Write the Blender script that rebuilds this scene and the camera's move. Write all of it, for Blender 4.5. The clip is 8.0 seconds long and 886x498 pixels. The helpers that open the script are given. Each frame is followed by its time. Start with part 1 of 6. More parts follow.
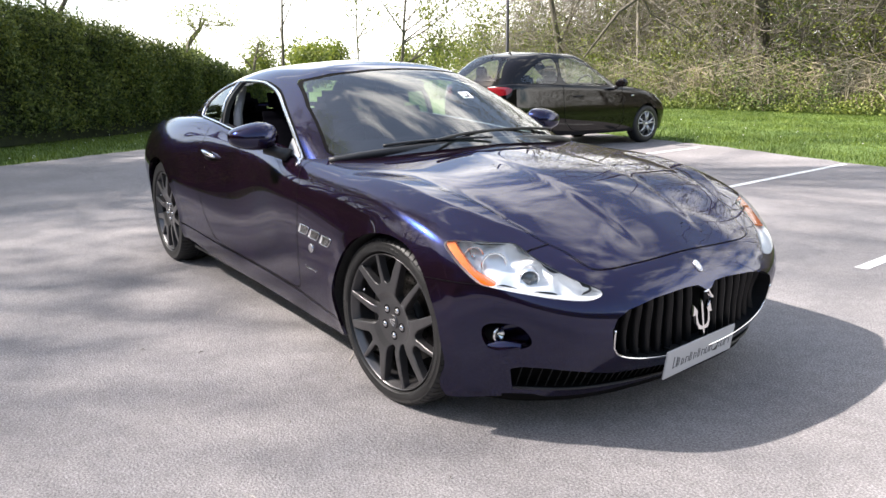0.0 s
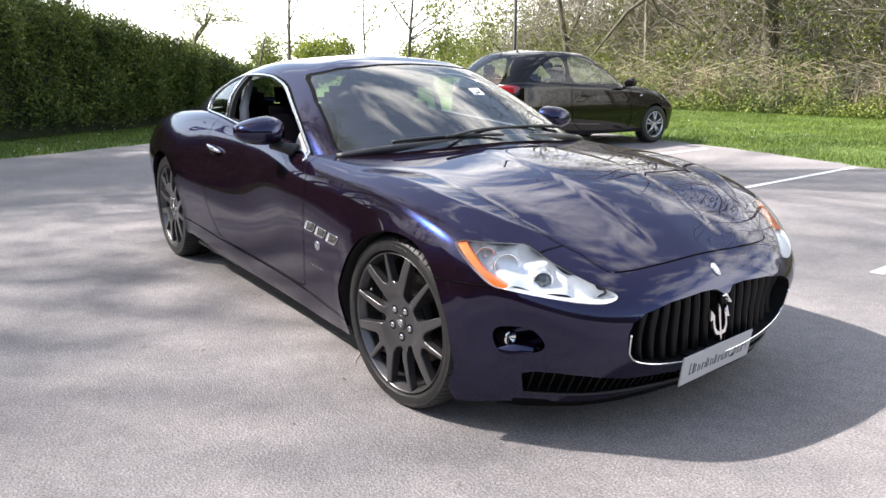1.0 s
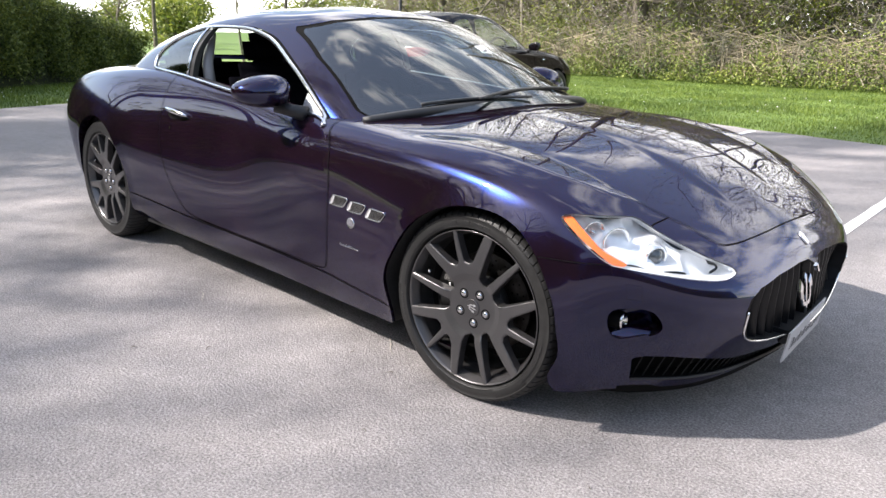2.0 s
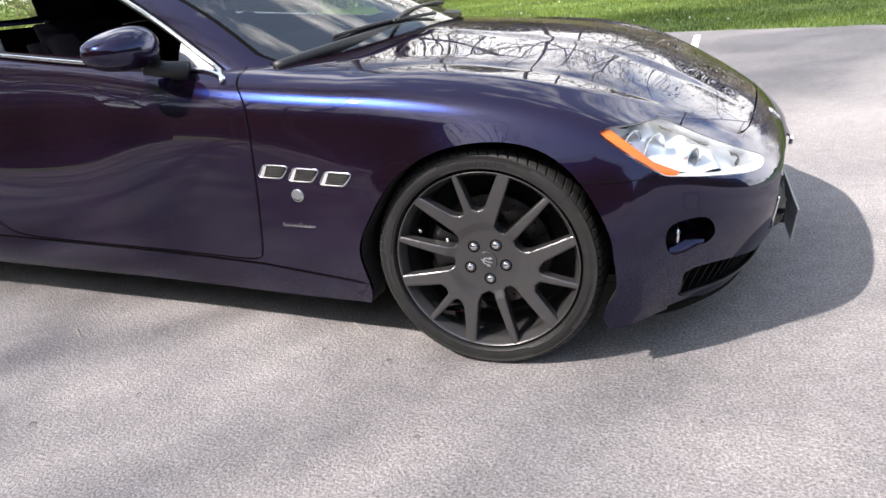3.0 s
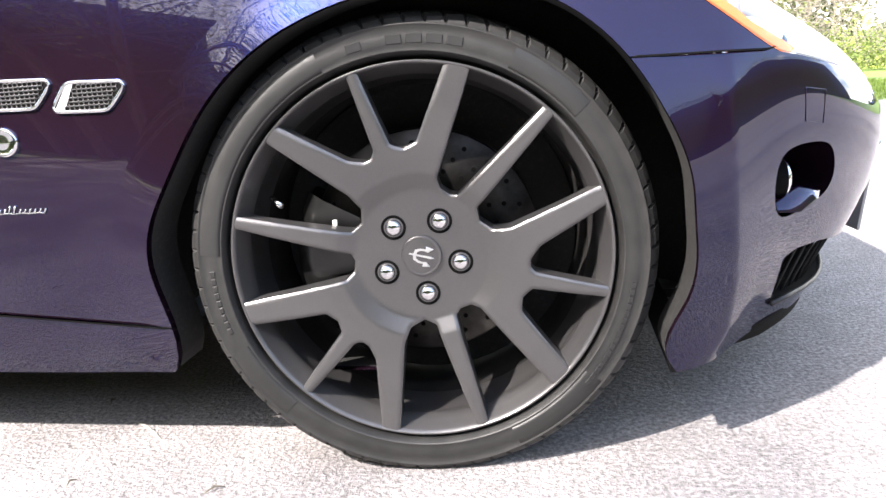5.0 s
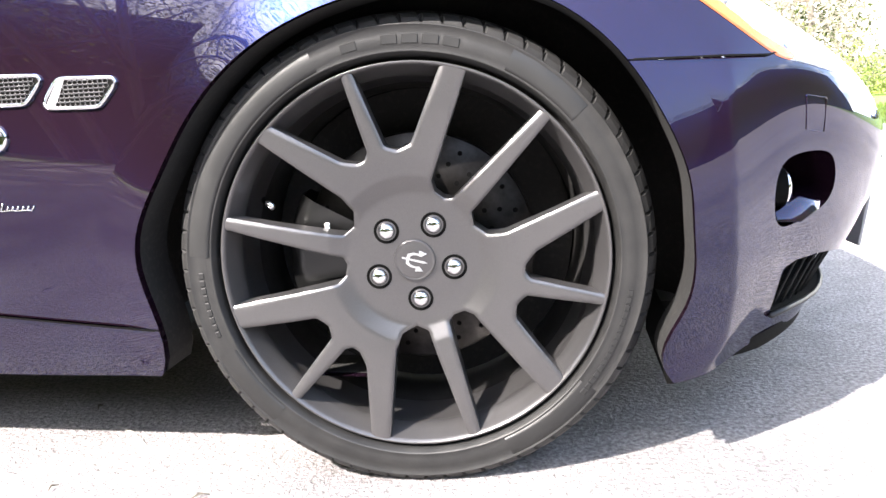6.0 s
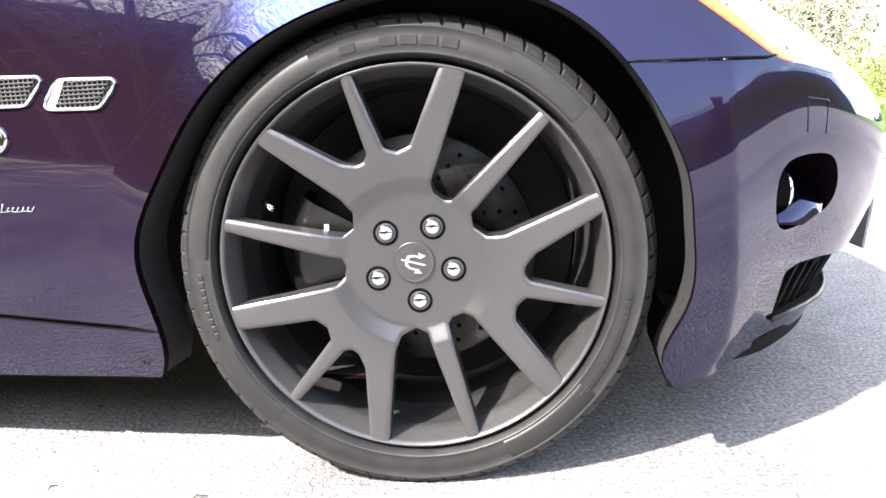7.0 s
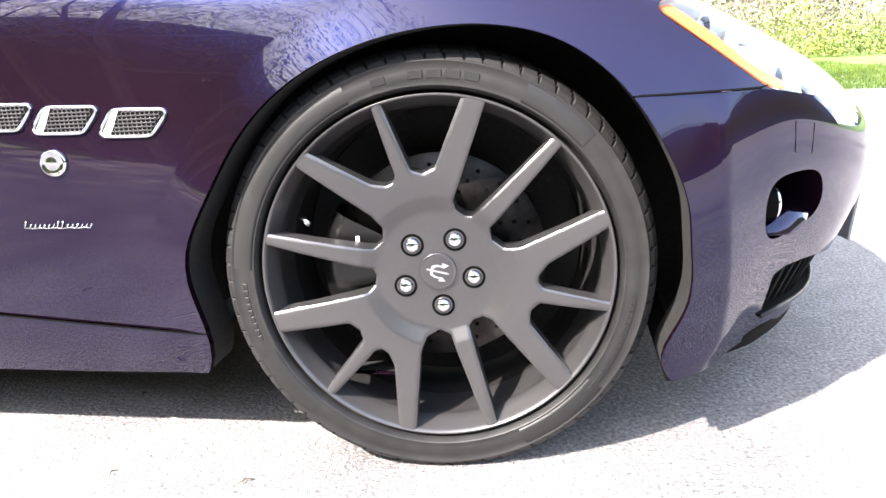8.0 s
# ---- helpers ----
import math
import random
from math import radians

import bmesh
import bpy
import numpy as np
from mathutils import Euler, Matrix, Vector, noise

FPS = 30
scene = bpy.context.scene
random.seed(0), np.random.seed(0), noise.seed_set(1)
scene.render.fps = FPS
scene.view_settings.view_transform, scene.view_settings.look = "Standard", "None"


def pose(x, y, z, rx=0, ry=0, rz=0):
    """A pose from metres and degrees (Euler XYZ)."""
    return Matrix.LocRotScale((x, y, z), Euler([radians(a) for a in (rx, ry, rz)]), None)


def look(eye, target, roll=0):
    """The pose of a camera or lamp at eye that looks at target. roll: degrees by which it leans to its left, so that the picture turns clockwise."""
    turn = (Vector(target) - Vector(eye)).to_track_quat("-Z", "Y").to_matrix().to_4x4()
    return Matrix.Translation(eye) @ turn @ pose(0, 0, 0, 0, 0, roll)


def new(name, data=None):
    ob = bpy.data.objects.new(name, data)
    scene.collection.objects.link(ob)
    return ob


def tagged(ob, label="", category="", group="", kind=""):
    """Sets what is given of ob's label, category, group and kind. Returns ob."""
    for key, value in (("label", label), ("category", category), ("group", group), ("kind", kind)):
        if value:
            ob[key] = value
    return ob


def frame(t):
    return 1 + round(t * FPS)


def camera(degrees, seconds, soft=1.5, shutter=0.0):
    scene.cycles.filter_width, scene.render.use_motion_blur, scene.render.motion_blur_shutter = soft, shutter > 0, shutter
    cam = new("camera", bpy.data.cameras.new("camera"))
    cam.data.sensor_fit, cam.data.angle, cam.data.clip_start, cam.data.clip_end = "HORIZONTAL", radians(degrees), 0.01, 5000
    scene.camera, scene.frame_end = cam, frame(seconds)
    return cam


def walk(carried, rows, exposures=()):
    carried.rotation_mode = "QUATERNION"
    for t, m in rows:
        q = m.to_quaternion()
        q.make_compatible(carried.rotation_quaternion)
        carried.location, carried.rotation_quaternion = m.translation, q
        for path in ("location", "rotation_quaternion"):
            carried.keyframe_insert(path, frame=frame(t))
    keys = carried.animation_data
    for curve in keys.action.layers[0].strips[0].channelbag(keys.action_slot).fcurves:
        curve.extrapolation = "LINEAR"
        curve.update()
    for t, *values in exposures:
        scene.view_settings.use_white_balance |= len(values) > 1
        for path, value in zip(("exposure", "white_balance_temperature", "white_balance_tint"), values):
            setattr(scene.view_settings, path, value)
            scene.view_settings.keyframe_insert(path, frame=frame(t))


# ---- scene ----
cam = camera(61.57, 8.0)
PATH = [
    (0, (2.3590, -2.3151, 1.2758), (0.7763, -1.1837, 0.8120), -0.67),
    (0.5, (2.3518, -2.3000, 1.2698), (0.7648, -1.1720, 0.8129), -0.98),
    (1, (2.2828, -2.2910, 1.2620), (0.6954, -1.1680, 0.7941), 0.01),
    (1.2, (2.1970, -2.3379, 1.2607), (0.6115, -1.2146, 0.7868), 0.34),
    (2.3, (1.2989, -2.7093, 1.2081), (0.1003, -1.2205, 0.6192), -0.52),
    (2.5, (1.1265, -2.7161, 1.2338), (0.0098, -1.1818, 0.6022), -2.65),
    (3, (0.7127, -2.7330, 1.1501), (-0.0624, -1.0369, 0.4273), -5.56),
    (3.5, (0.3841, -2.5691, 1.1057), (-0.1360, -0.8191, 0.2891), -7.55),
    (4, (0.3076, -2.1820, 0.9131), (-0.1252, -0.3903, 0.1370), -7.45),
    (4.5, (0.2219, -1.9513, 0.5930), (-0.1083, -0.0460, 0.0823), -5.97),
    (5, (0.1895, -1.8885, 0.5759), (-0.1124, 0.0365, 0.1252), -3.96),
    (6.5, (0.1993, -1.8717, 0.5451), (-0.1040, 0.0669, 0.1582), -2.94),
    (7, (0.2040, -1.8691, 0.5528), (-0.1125, 0.0650, 0.1540), -2.97),
    (7.5, (0.2155, -1.8696, 0.5441), (-0.1233, 0.0658, 0.1706), -3.06),
    (8, (0.1863, -1.9615, 0.6545), (-0.1251, -0.0523, 0.1464), -3.41),
]
walk(cam, [(t, look(eye, target, roll)) for t, eye, target, roll in PATH],
     [(0, 1.72), (2.5, 1.82), (3.0, 1.80), (4.0, 2.06), (4.5, 2.46), (5.0, 2.90), (6.5, 3.38), (7.5, 3.38), (8.0, 3.30)])

# ---- world ----
from mathutils.bvhtree import BVHTree

SUN_DIR = Vector((0.66, 0.80, -1.0)).normalized()
world = bpy.data.worlds.new("world")
world.use_nodes = True
scene.world = world
wn = world.node_tree
sky = wn.nodes.new("ShaderNodeTexSky")
sky.sky_type, sky.sun_disc = "NISHITA", False
sky.sun_elevation = math.asin(-SUN_DIR.z)
sky.sun_rotation = math.atan2(-SUN_DIR.x, -SUN_DIR.y)
sky.air_density, sky.dust_density, sky.ozone_density = 1.0, 1.8, 0.2
bg = wn.nodes["Background"]
bg.inputs["Strength"].default_value = 0.105
wtc = wn.nodes.new("ShaderNodeTexCoord")
stretch = wn.nodes.new("ShaderNodeMapping")
stretch.inputs["Scale"].default_value = (1.0, 1.0, 2.2)
puffs = wn.nodes.new("ShaderNodeTexNoise")
puffs.inputs["Scale"].default_value, puffs.inputs["Detail"].default_value, puffs.inputs["Roughness"].default_value = 3.3, 7, 0.58
cover = wn.nodes.new("ShaderNodeValToRGB")
cover.color_ramp.elements[0].position, cover.color_ramp.elements[1].position = 0.45, 0.62
cover.color_ramp.elements[0].color = (0.05, 0.05, 0.05, 1)
cloud = wn.nodes.new("ShaderNodeMix")
cloud.data_type = "RGBA"
cloud.inputs[7].default_value = (12.8, 12.5, 12.0, 1)
wn.links.new(wtc.outputs["Generated"], stretch.inputs[0])
wn.links.new(stretch.outputs[0], puffs.inputs["Vector"])
split = wn.nodes.new("ShaderNodeSeparateXYZ")
haze = wn.nodes.new("ShaderNodeValToRGB")
bands = haze.color_ramp.elements
bands.new(0.35)
bands.new(0.62)
bands.new(0.84)
for e, (p, g) in zip(bands, ((0.0, 0.62), (0.35, 0.36), (0.62, 0.34), (0.84, 0.41), (0.98, 0.38))):
    e.position, e.color = p, (g, g, g, 1)
total = wn.nodes.new("ShaderNodeMath")
wn.links.new(wtc.outputs["Generated"], split.inputs[0])
wn.links.new(split.outputs[2], haze.inputs[0])
wn.links.new(puffs.outputs[0], total.inputs[0])
wn.links.new(haze.outputs[0], total.inputs[1])
less = wn.nodes.new("ShaderNodeMath")
less.operation = "SUBTRACT"
less.inputs[1].default_value = 0.575
bank = wn.nodes.new("ShaderNodeMath")
bank.operation = "MULTIPLY_ADD"
bank.inputs[1].default_value = 0.32
wn.links.new(split.outputs[1], bank.inputs[0])
wn.links.new(total.outputs[0], bank.inputs[2])
wn.links.new(bank.outputs[0], less.inputs[0])
wn.links.new(less.outputs[0], cover.inputs[0])
wn.links.new(cover.outputs[0], cloud.inputs[0])
wn.links.new(sky.outputs[0], cloud.inputs[6])
wn.links.new(cloud.outputs[2], bg.inputs[0])
sun = new("sun", bpy.data.lights.new("sun", "SUN"))
sun.data.energy, sun.data.angle, sun.data.color = 4.6, radians(0.9), (1.0, 0.925, 0.875)
sun.matrix_world = look(-20 * SUN_DIR, (0, 0, 0))
scene.view_settings.exposure = 0.0


# ---- materials ----
def mat(name, color, rough=0.5, metal=0.0, coat=0.0, spec=0.5, coat_rough=0.03):
    m = bpy.data.materials.new(name)
    m.use_nodes = True
    b = m.node_tree.nodes["Principled BSDF"]
    b.inputs["Base Color"].default_value = (*color, 1)
    b.inputs["Roughness"].default_value = rough
    b.inputs["Metallic"].default_value = metal
    b.inputs["Coat Weight"].default_value = coat
    b.inputs["Coat Roughness"].default_value = coat_rough
    b.inputs["Specular IOR Level"].default_value = spec
    return m


def shader(m):
    return m.node_tree, m.node_tree.nodes["Principled BSDF"]


def add_noise(m, scale, detail=4, rough=0.6, coords="Object"):
    nt, b = shader(m)
    tc = nt.nodes.new("ShaderNodeTexCoord")
    n = nt.nodes.new("ShaderNodeTexNoise")
    n.inputs["Scale"].default_value, n.inputs["Detail"].default_value, n.inputs["Roughness"].default_value = scale, detail, rough
    nt.links.new(tc.outputs[coords], n.inputs["Vector"])
    return n


def ramp(m, src, stops):
    nt, b = shader(m)
    r = nt.nodes.new("ShaderNodeValToRGB")
    el = r.color_ramp.elements
    while len(el) < len(stops):
        el.new(0.5)
    for e, (p, c) in zip(el, stops):
        e.position, e.color = p, (*c, 1)
    nt.links.new(src, r.inputs[0])
    return r.outputs[0]


def mix(m, fac, a, b2, mode="MIX"):
    nt, b = shader(m)
    x = nt.nodes.new("ShaderNodeMix")
    x.data_type, x.blend_type = "RGBA", mode
    for sock, v in ((x.inputs[0], fac), (x.inputs[6], a), (x.inputs[7], b2)):
        if isinstance(v, (int, float)):
            sock.default_value = v
        elif isinstance(v, tuple):
            sock.default_value = (*v, 1)
        else:
            nt.links.new(v, sock)
    return x.outputs[2]


def bump(m, src, strength, dist):
    nt, b = shader(m)
    bp = nt.nodes.new("ShaderNodeBump")
    bp.inputs["Strength"].default_value, bp.inputs["Distance"].default_value = strength, dist
    nt.links.new(src, bp.inputs["Height"])
    old = b.inputs["Normal"].links
    if old:
        nt.links.new(old[0].from_socket, bp.inputs["Normal"])
    nt.links.new(bp.outputs[0], b.inputs["Normal"])


def setc(m, sock):
    nt, b = shader(m)
    nt.links.new(sock, b.inputs["Base Color"])


def thin_glass(name, tint, gloss_rough=0.0, head_on=0.08):
    """A thin pane: tinted see-through, with mirror gloss that grows at a slant."""
    m = bpy.data.materials.new(name)
    m.use_nodes = True
    nt = m.node_tree
    nt.nodes.remove(nt.nodes["Principled BSDF"])
    t, g, f, mx = (nt.nodes.new("ShaderNode" + k) for k in ("BsdfTransparent", "BsdfGlossy", "LayerWeight", "MixShader"))
    t.inputs[0].default_value = (*tint, 1)
    g.inputs["Roughness"].default_value = gloss_rough
    f.inputs[0].default_value = 0.5
    power, grow_up = nt.nodes.new("ShaderNodeMath"), nt.nodes.new("ShaderNodeMath")
    power.operation, grow_up.operation = "POWER", "MULTIPLY_ADD"
    power.inputs[1].default_value = 5.0
    grow_up.inputs[1].default_value, grow_up.inputs[2].default_value = 1.0 - head_on, head_on
    nt.links.new(f.outputs["Facing"], power.inputs[0])
    nt.links.new(power.outputs[0], grow_up.inputs[0])
    nt.links.new(grow_up.outputs[0], mx.inputs[0])
    nt.links.new(t.outputs[0], mx.inputs[1])
    nt.links.new(g.outputs[0], mx.inputs[2])
    nt.links.new(mx.outputs[0], nt.nodes["Material Output"].inputs[0])
    return m


PAINT = mat("purple_blue_metallic_paint", (0.0072, 0.0030, 0.0062), 0.5, 0.0, 1.0, 0.0)
n = add_noise(PAINT, 14, 5)
nt, b = shader(PAINT)
nt.links.new(ramp(PAINT, n.outputs[0], [(0.45, (0.012,) * 3), (0.75, (0.045,) * 3)]), b.inputs["Coat Roughness"])
b.inputs["Coat IOR"].default_value = 1.47
flake, blend = nt.nodes.new("ShaderNodeBsdfGlossy"), nt.nodes.new("ShaderNodeMixShader")
n = add_noise(PAINT, 900, 2)
nt.links.new(ramp(PAINT, n.outputs[0], [(0.35, (0.018, 0.038, 0.16)), (0.68, (0.052, 0.135, 0.72))]), flake.inputs[0])
flake.distribution = "BECKMANN"
flake.inputs["Roughness"].default_value = 0.262
blend.inputs[0].default_value = 0.084
nt.links.new(b.outputs[0], blend.inputs[1])
nt.links.new(flake.outputs[0], blend.inputs[2])
nt.links.new(blend.outputs[0], nt.nodes["Material Output"].inputs[0])
GLASS_DARK = thin_glass("tinted_window_glass", (0.30, 0.36, 0.33), 0.0, 0.12)
GLASS_SCREEN = thin_glass("windscreen_glass", (0.66, 0.74, 0.71), 0.0, 0.15)
GLASS_LIGHT = thin_glass("pale_window_glass", (0.84, 0.90, 0.87), 0.0, 0.08)
GLASS_CLEAR = thin_glass("clear_lamp_glass", (0.93, 0.95, 0.95), 0.01, 0.04)
CHROME = mat("chrome", (0.72, 0.72, 0.73), 0.10, 1.0)
SATIN = mat("silver_reflector", (0.82, 0.83, 0.85), 0.25, 0.85)
LAMP_BOWL = mat("frosted_silver_bowl", (0.85, 0.86, 0.88), 0.28, 0.35)
n = add_noise(LAMP_BOWL, 30, 4)
bump(LAMP_BOWL, n.outputs[0], 0.5, 0.006)
BLACK = mat("black_plastic", (0.012, 0.012, 0.013), 0.5)
GAP = mat("dark_gap", (0.003, 0.003, 0.003), 0.9, spec=0.1)
n = add_noise(BLACK, 60, 5)
bump(BLACK, n.outputs[0], 0.3, 0.002)
RUBBER = mat("tyre_rubber", (0.016, 0.016, 0.016), 0.55)
n = add_noise(RUBBER, 35, 6)
setc(RUBBER, ramp(RUBBER, n.outputs[0], [(0.35, (0.008, 0.008, 0.008)), (0.75, (0.018, 0.0175, 0.017))]))
n = add_noise(RUBBER, 300, 3)
bump(RUBBER, n.outputs[0], 0.2, 0.0008)
RUBBER_SMOOTH = mat("polished_tyre_rubber", (0.011, 0.011, 0.011), 0.46)
n = add_noise(RUBBER_SMOOTH, 40, 5)
shader(RUBBER_SMOOTH)[0].links.new(ramp(RUBBER_SMOOTH, n.outputs[0], [(0.3, (0.42,) * 3), (0.7, (0.58,) * 3)]), shader(RUBBER_SMOOTH)[1].inputs["Roughness"])
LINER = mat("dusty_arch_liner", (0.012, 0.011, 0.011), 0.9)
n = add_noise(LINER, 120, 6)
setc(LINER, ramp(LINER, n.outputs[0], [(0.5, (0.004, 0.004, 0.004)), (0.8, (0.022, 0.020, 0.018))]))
GUN = mat("gunmetal_wheel_paint", (0.085, 0.083, 0.084), 0.34, 0.72, 0.2, 0.5, 0.15)
n = add_noise(GUN, 1200, 2)
setc(GUN, ramp(GUN, n.outputs[0], [(0.3, (0.096, 0.093, 0.095)), (0.7, (0.120, 0.117, 0.119))]))
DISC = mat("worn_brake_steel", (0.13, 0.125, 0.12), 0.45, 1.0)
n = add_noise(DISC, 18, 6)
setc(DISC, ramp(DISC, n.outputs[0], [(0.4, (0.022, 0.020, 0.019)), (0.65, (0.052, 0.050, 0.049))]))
CALIPER = mat("black_caliper_enamel", (0.005, 0.005, 0.005), 0.3, 0.0, 0.3, 0.4)
# shade deep in the wheel, put into the inner rim's dark colour
BARREL = mat("inner_rim_shade", (0.014, 0.013, 0.013), 0.6, 0.3)
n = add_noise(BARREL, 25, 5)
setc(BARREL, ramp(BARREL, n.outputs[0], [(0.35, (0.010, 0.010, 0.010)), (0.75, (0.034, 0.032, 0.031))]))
AMBER = mat("amber_lens", (0.85, 0.17, 0.012), 0.18, 0.0, 0.6)
n = add_noise(AMBER, 90, 2)
bump(AMBER, n.outputs[0], 0.4, 0.002)
PLATE = mat("silver_grey_plate", (0.42, 0.42, 0.43), 0.35, 0.0, 0.3)
INK = mat("grey_ink", (0.05, 0.05, 0.055), 0.5)
LEATHER = mat("black_leather", (0.0040, 0.0040, 0.0055), 0.8, spec=0.0)
n = add_noise(LEATHER, 250, 4)
bump(LEATHER, n.outputs[0], 0.3, 0.001)
TRIM_GREY = mat("grey_interior_trim", (0.30, 0.29, 0.29), 0.6)
LENS_DARK = mat("projector_lens", (0.05, 0.055, 0.06), 0.03, 0.0, 1.0)
GRILLE_BAR = mat("dark_grille_metal", (0.016, 0.016, 0.017), 0.35, 0.6)
ENAMEL = mat("silver_badge", (0.50, 0.50, 0.53), 0.25, 0.9, 0.3)
WORN_SILVER = mat("brushed_silver", (0.6, 0.6, 0.6), 0.4, 0.8)
SAIL = mat("grey_mirror_sail", (0.32, 0.32, 0.33), 0.45)
WHITE = mat("white_paper", (0.8, 0.8, 0.8), 0.6)
ASPHALT = mat("worn_grey_asphalt", (0.20, 0.195, 0.195), 0.88, spec=0.3)
n = add_noise(ASPHALT, 0.9, 6)
tone = ramp(ASPHALT, n.outputs[0], [(0.30, (0.202, 0.189, 0.188)), (0.70, (0.270, 0.254, 0.253))])
n = add_noise(ASPHALT, 14, 6, 0.75)
tone = mix(ASPHALT, 1.0, tone, ramp(ASPHALT, n.outputs[0], [(0.35, (0.86,) * 3), (0.65, (1.10,) * 3)]), "MULTIPLY")
n = add_noise(ASPHALT, 120, 3, 0.7)
grain = ramp(ASPHALT, n.outputs[0], [(0.32, (0.48,) * 3), (0.50, (0.95,) * 3), (0.70, (1.6,) * 3)])
setc(ASPHALT, mix(ASPHALT, 1.0, tone, grain, "MULTIPLY"))
bump(ASPHALT, n.outputs[0], 0.9, 0.009)
n = add_noise(ASPHALT, 55, 4)
bump(ASPHALT, n.outputs[0], 0.4, 0.008)
SCRAPE = mat("pale_scraped_stone", (0.34, 0.31, 0.28), 0.9)
n = add_noise(SCRAPE, 260, 4)
setc(SCRAPE, ramp(SCRAPE, n.outputs[0], [(0.38, (0.20, 0.19, 0.18)), (0.6, (0.40, 0.37, 0.33))]))
LINE = mat("worn_white_road_paint", (0.75, 0.75, 0.73), 0.7)
n = add_noise(LINE, 45, 6)
setc(LINE, ramp(LINE, n.outputs[0], [(0.30, (0.30, 0.30, 0.29)), (0.45, (0.76, 0.76, 0.74))]))
GRASS = mat("grass", (0.07, 0.12, 0.02), 0.8)
n = add_noise(GRASS, 0.8, 6)
tone = ramp(GRASS, n.outputs[0], [(0.3, (0.070, 0.125, 0.018)), (0.7, (0.125, 0.190, 0.028))])
n = add_noise(GRASS, 30, 4)
setc(GRASS, mix(GRASS, 1.0, tone, ramp(GRASS, n.outputs[0], [(0.3, (0.55,) * 3), (0.7, (1.3,) * 3)]), "MULTIPLY"))
bump(GRASS, n.outputs[0], 0.8, 0.03)


def leaf_mat(name, dark, light, rough=0.5, clear=0.25):
    """Leaf or blade: colour varies piece by piece, and some light comes through."""
    m = mat(name, light, rough)
    nt, b = shader(m)
    g = nt.nodes.new("ShaderNodeNewGeometry")
    col = ramp(m, g.outputs["Random Per Island"], [(0.0, dark), (1.0, light)])
    n = add_noise(m, 1.1, 3)
    col = mix(m, 1.0, col, ramp(m, n.outputs[0], [(0.33, (0.55, 0.62, 0.6)), (0.66, (1.25, 1.18, 1.05))]), "MULTIPLY")
    setc(m, col)
    t, mx = nt.nodes.new("ShaderNodeBsdfTranslucent"), nt.nodes.new("ShaderNodeMixShader")
    nt.links.new(col, t.inputs[0])
    mx.inputs[0].default_value = clear
    nt.links.new(b.outputs[0], mx.inputs[1])
    nt.links.new(t.outputs[0], mx.inputs[2])
    nt.links.new(mx.outputs[0], nt.nodes["Material Output"].inputs[0])
    return m


BRAMBLE = leaf_mat("bramble_leaf", (0.060, 0.098, 0.020), (0.265, 0.315, 0.070), 0.6, 0.3)
BLADE = leaf_mat("grass_blade", (0.055, 0.100, 0.012), (0.160, 0.220, 0.030), 0.6, 0.35)
LEAF = leaf_mat("hedge_leaf", (0.028, 0.056, 0.012), (0.165, 0.200, 0.034), 0.62, 0.25)
SPRING = leaf_mat("young_leaf", (0.075, 0.110, 0.016), (0.255, 0.285, 0.050), 0.5, 0.4)
IVY = leaf_mat("ivy_leaf", (0.018, 0.034, 0.008), (0.085, 0.115, 0.026), 0.5, 0.2)
STRAW = leaf_mat("dead_stem", (0.130, 0.108, 0.075), (0.360, 0.318, 0.240), 0.8, 0.1)
DAISY = mat("daisy_petals", (0.8, 0.8, 0.75), 0.7)
BARK = mat("grey_brown_bark", (0.10, 0.085, 0.065), 0.9)
n = add_noise(BARK, 22, 6)
setc(BARK, ramp(BARK, n.outputs[0], [(0.3, (0.050, 0.042, 0.032)), (0.7, (0.155, 0.135, 0.105))]))
bump(BARK, n.outputs[0], 0.8, 0.02)
TWIG = mat("pale_twig", (0.17, 0.145, 0.11), 0.85)
n = add_noise(TWIG, 9, 4)
setc(TWIG, ramp(TWIG, n.outputs[0], [(0.3, (0.115, 0.100, 0.080)), (0.7, (0.310, 0.280, 0.225))]))
# shade inside foliage as a near-black green; the far hedgerow shares it
SHADE = mat("foliage_shade", (0.012, 0.018, 0.006), 0.95)
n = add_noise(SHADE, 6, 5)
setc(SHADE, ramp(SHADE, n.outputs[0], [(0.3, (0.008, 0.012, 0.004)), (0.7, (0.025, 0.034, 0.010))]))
BLACKPAINT = mat("black_car_paint", (0.004, 0.003, 0.0035), 0.4, 0.0, 0.8, 0.0)
n = add_noise(BLACKPAINT, 3, 5)
shader(BLACKPAINT)[0].links.new(ramp(BLACKPAINT, n.outputs[0], [(0.4, (0.02,) * 3), (0.8, (0.09,) * 3)]), shader(BLACKPAINT)[1].inputs["Coat Roughness"])
REDLENS = mat("red_lamp_lens", (0.20, 0.006, 0.012), 0.15, 0.0, 0.8)
SILVER = mat("silver_alloy", (0.55, 0.55, 0.56), 0.3, 0.9)


# ---- mesh helpers ----
def link_mesh(name, verts, faces, material, parent=None, label="", smooth=True):
    me = bpy.data.meshes.new(name)
    me.from_pydata([tuple(map(float, v)) for v in verts], [], [tuple(map(int, f)) for f in faces])
    me.materials.append(material)
    if smooth:
        me.polygons.foreach_set("use_smooth", [True] * len(me.polygons))
    ob = new(name, me)
    if parent:
        ob.parent = parent
    if label:
        ob["label"] = label
    return ob


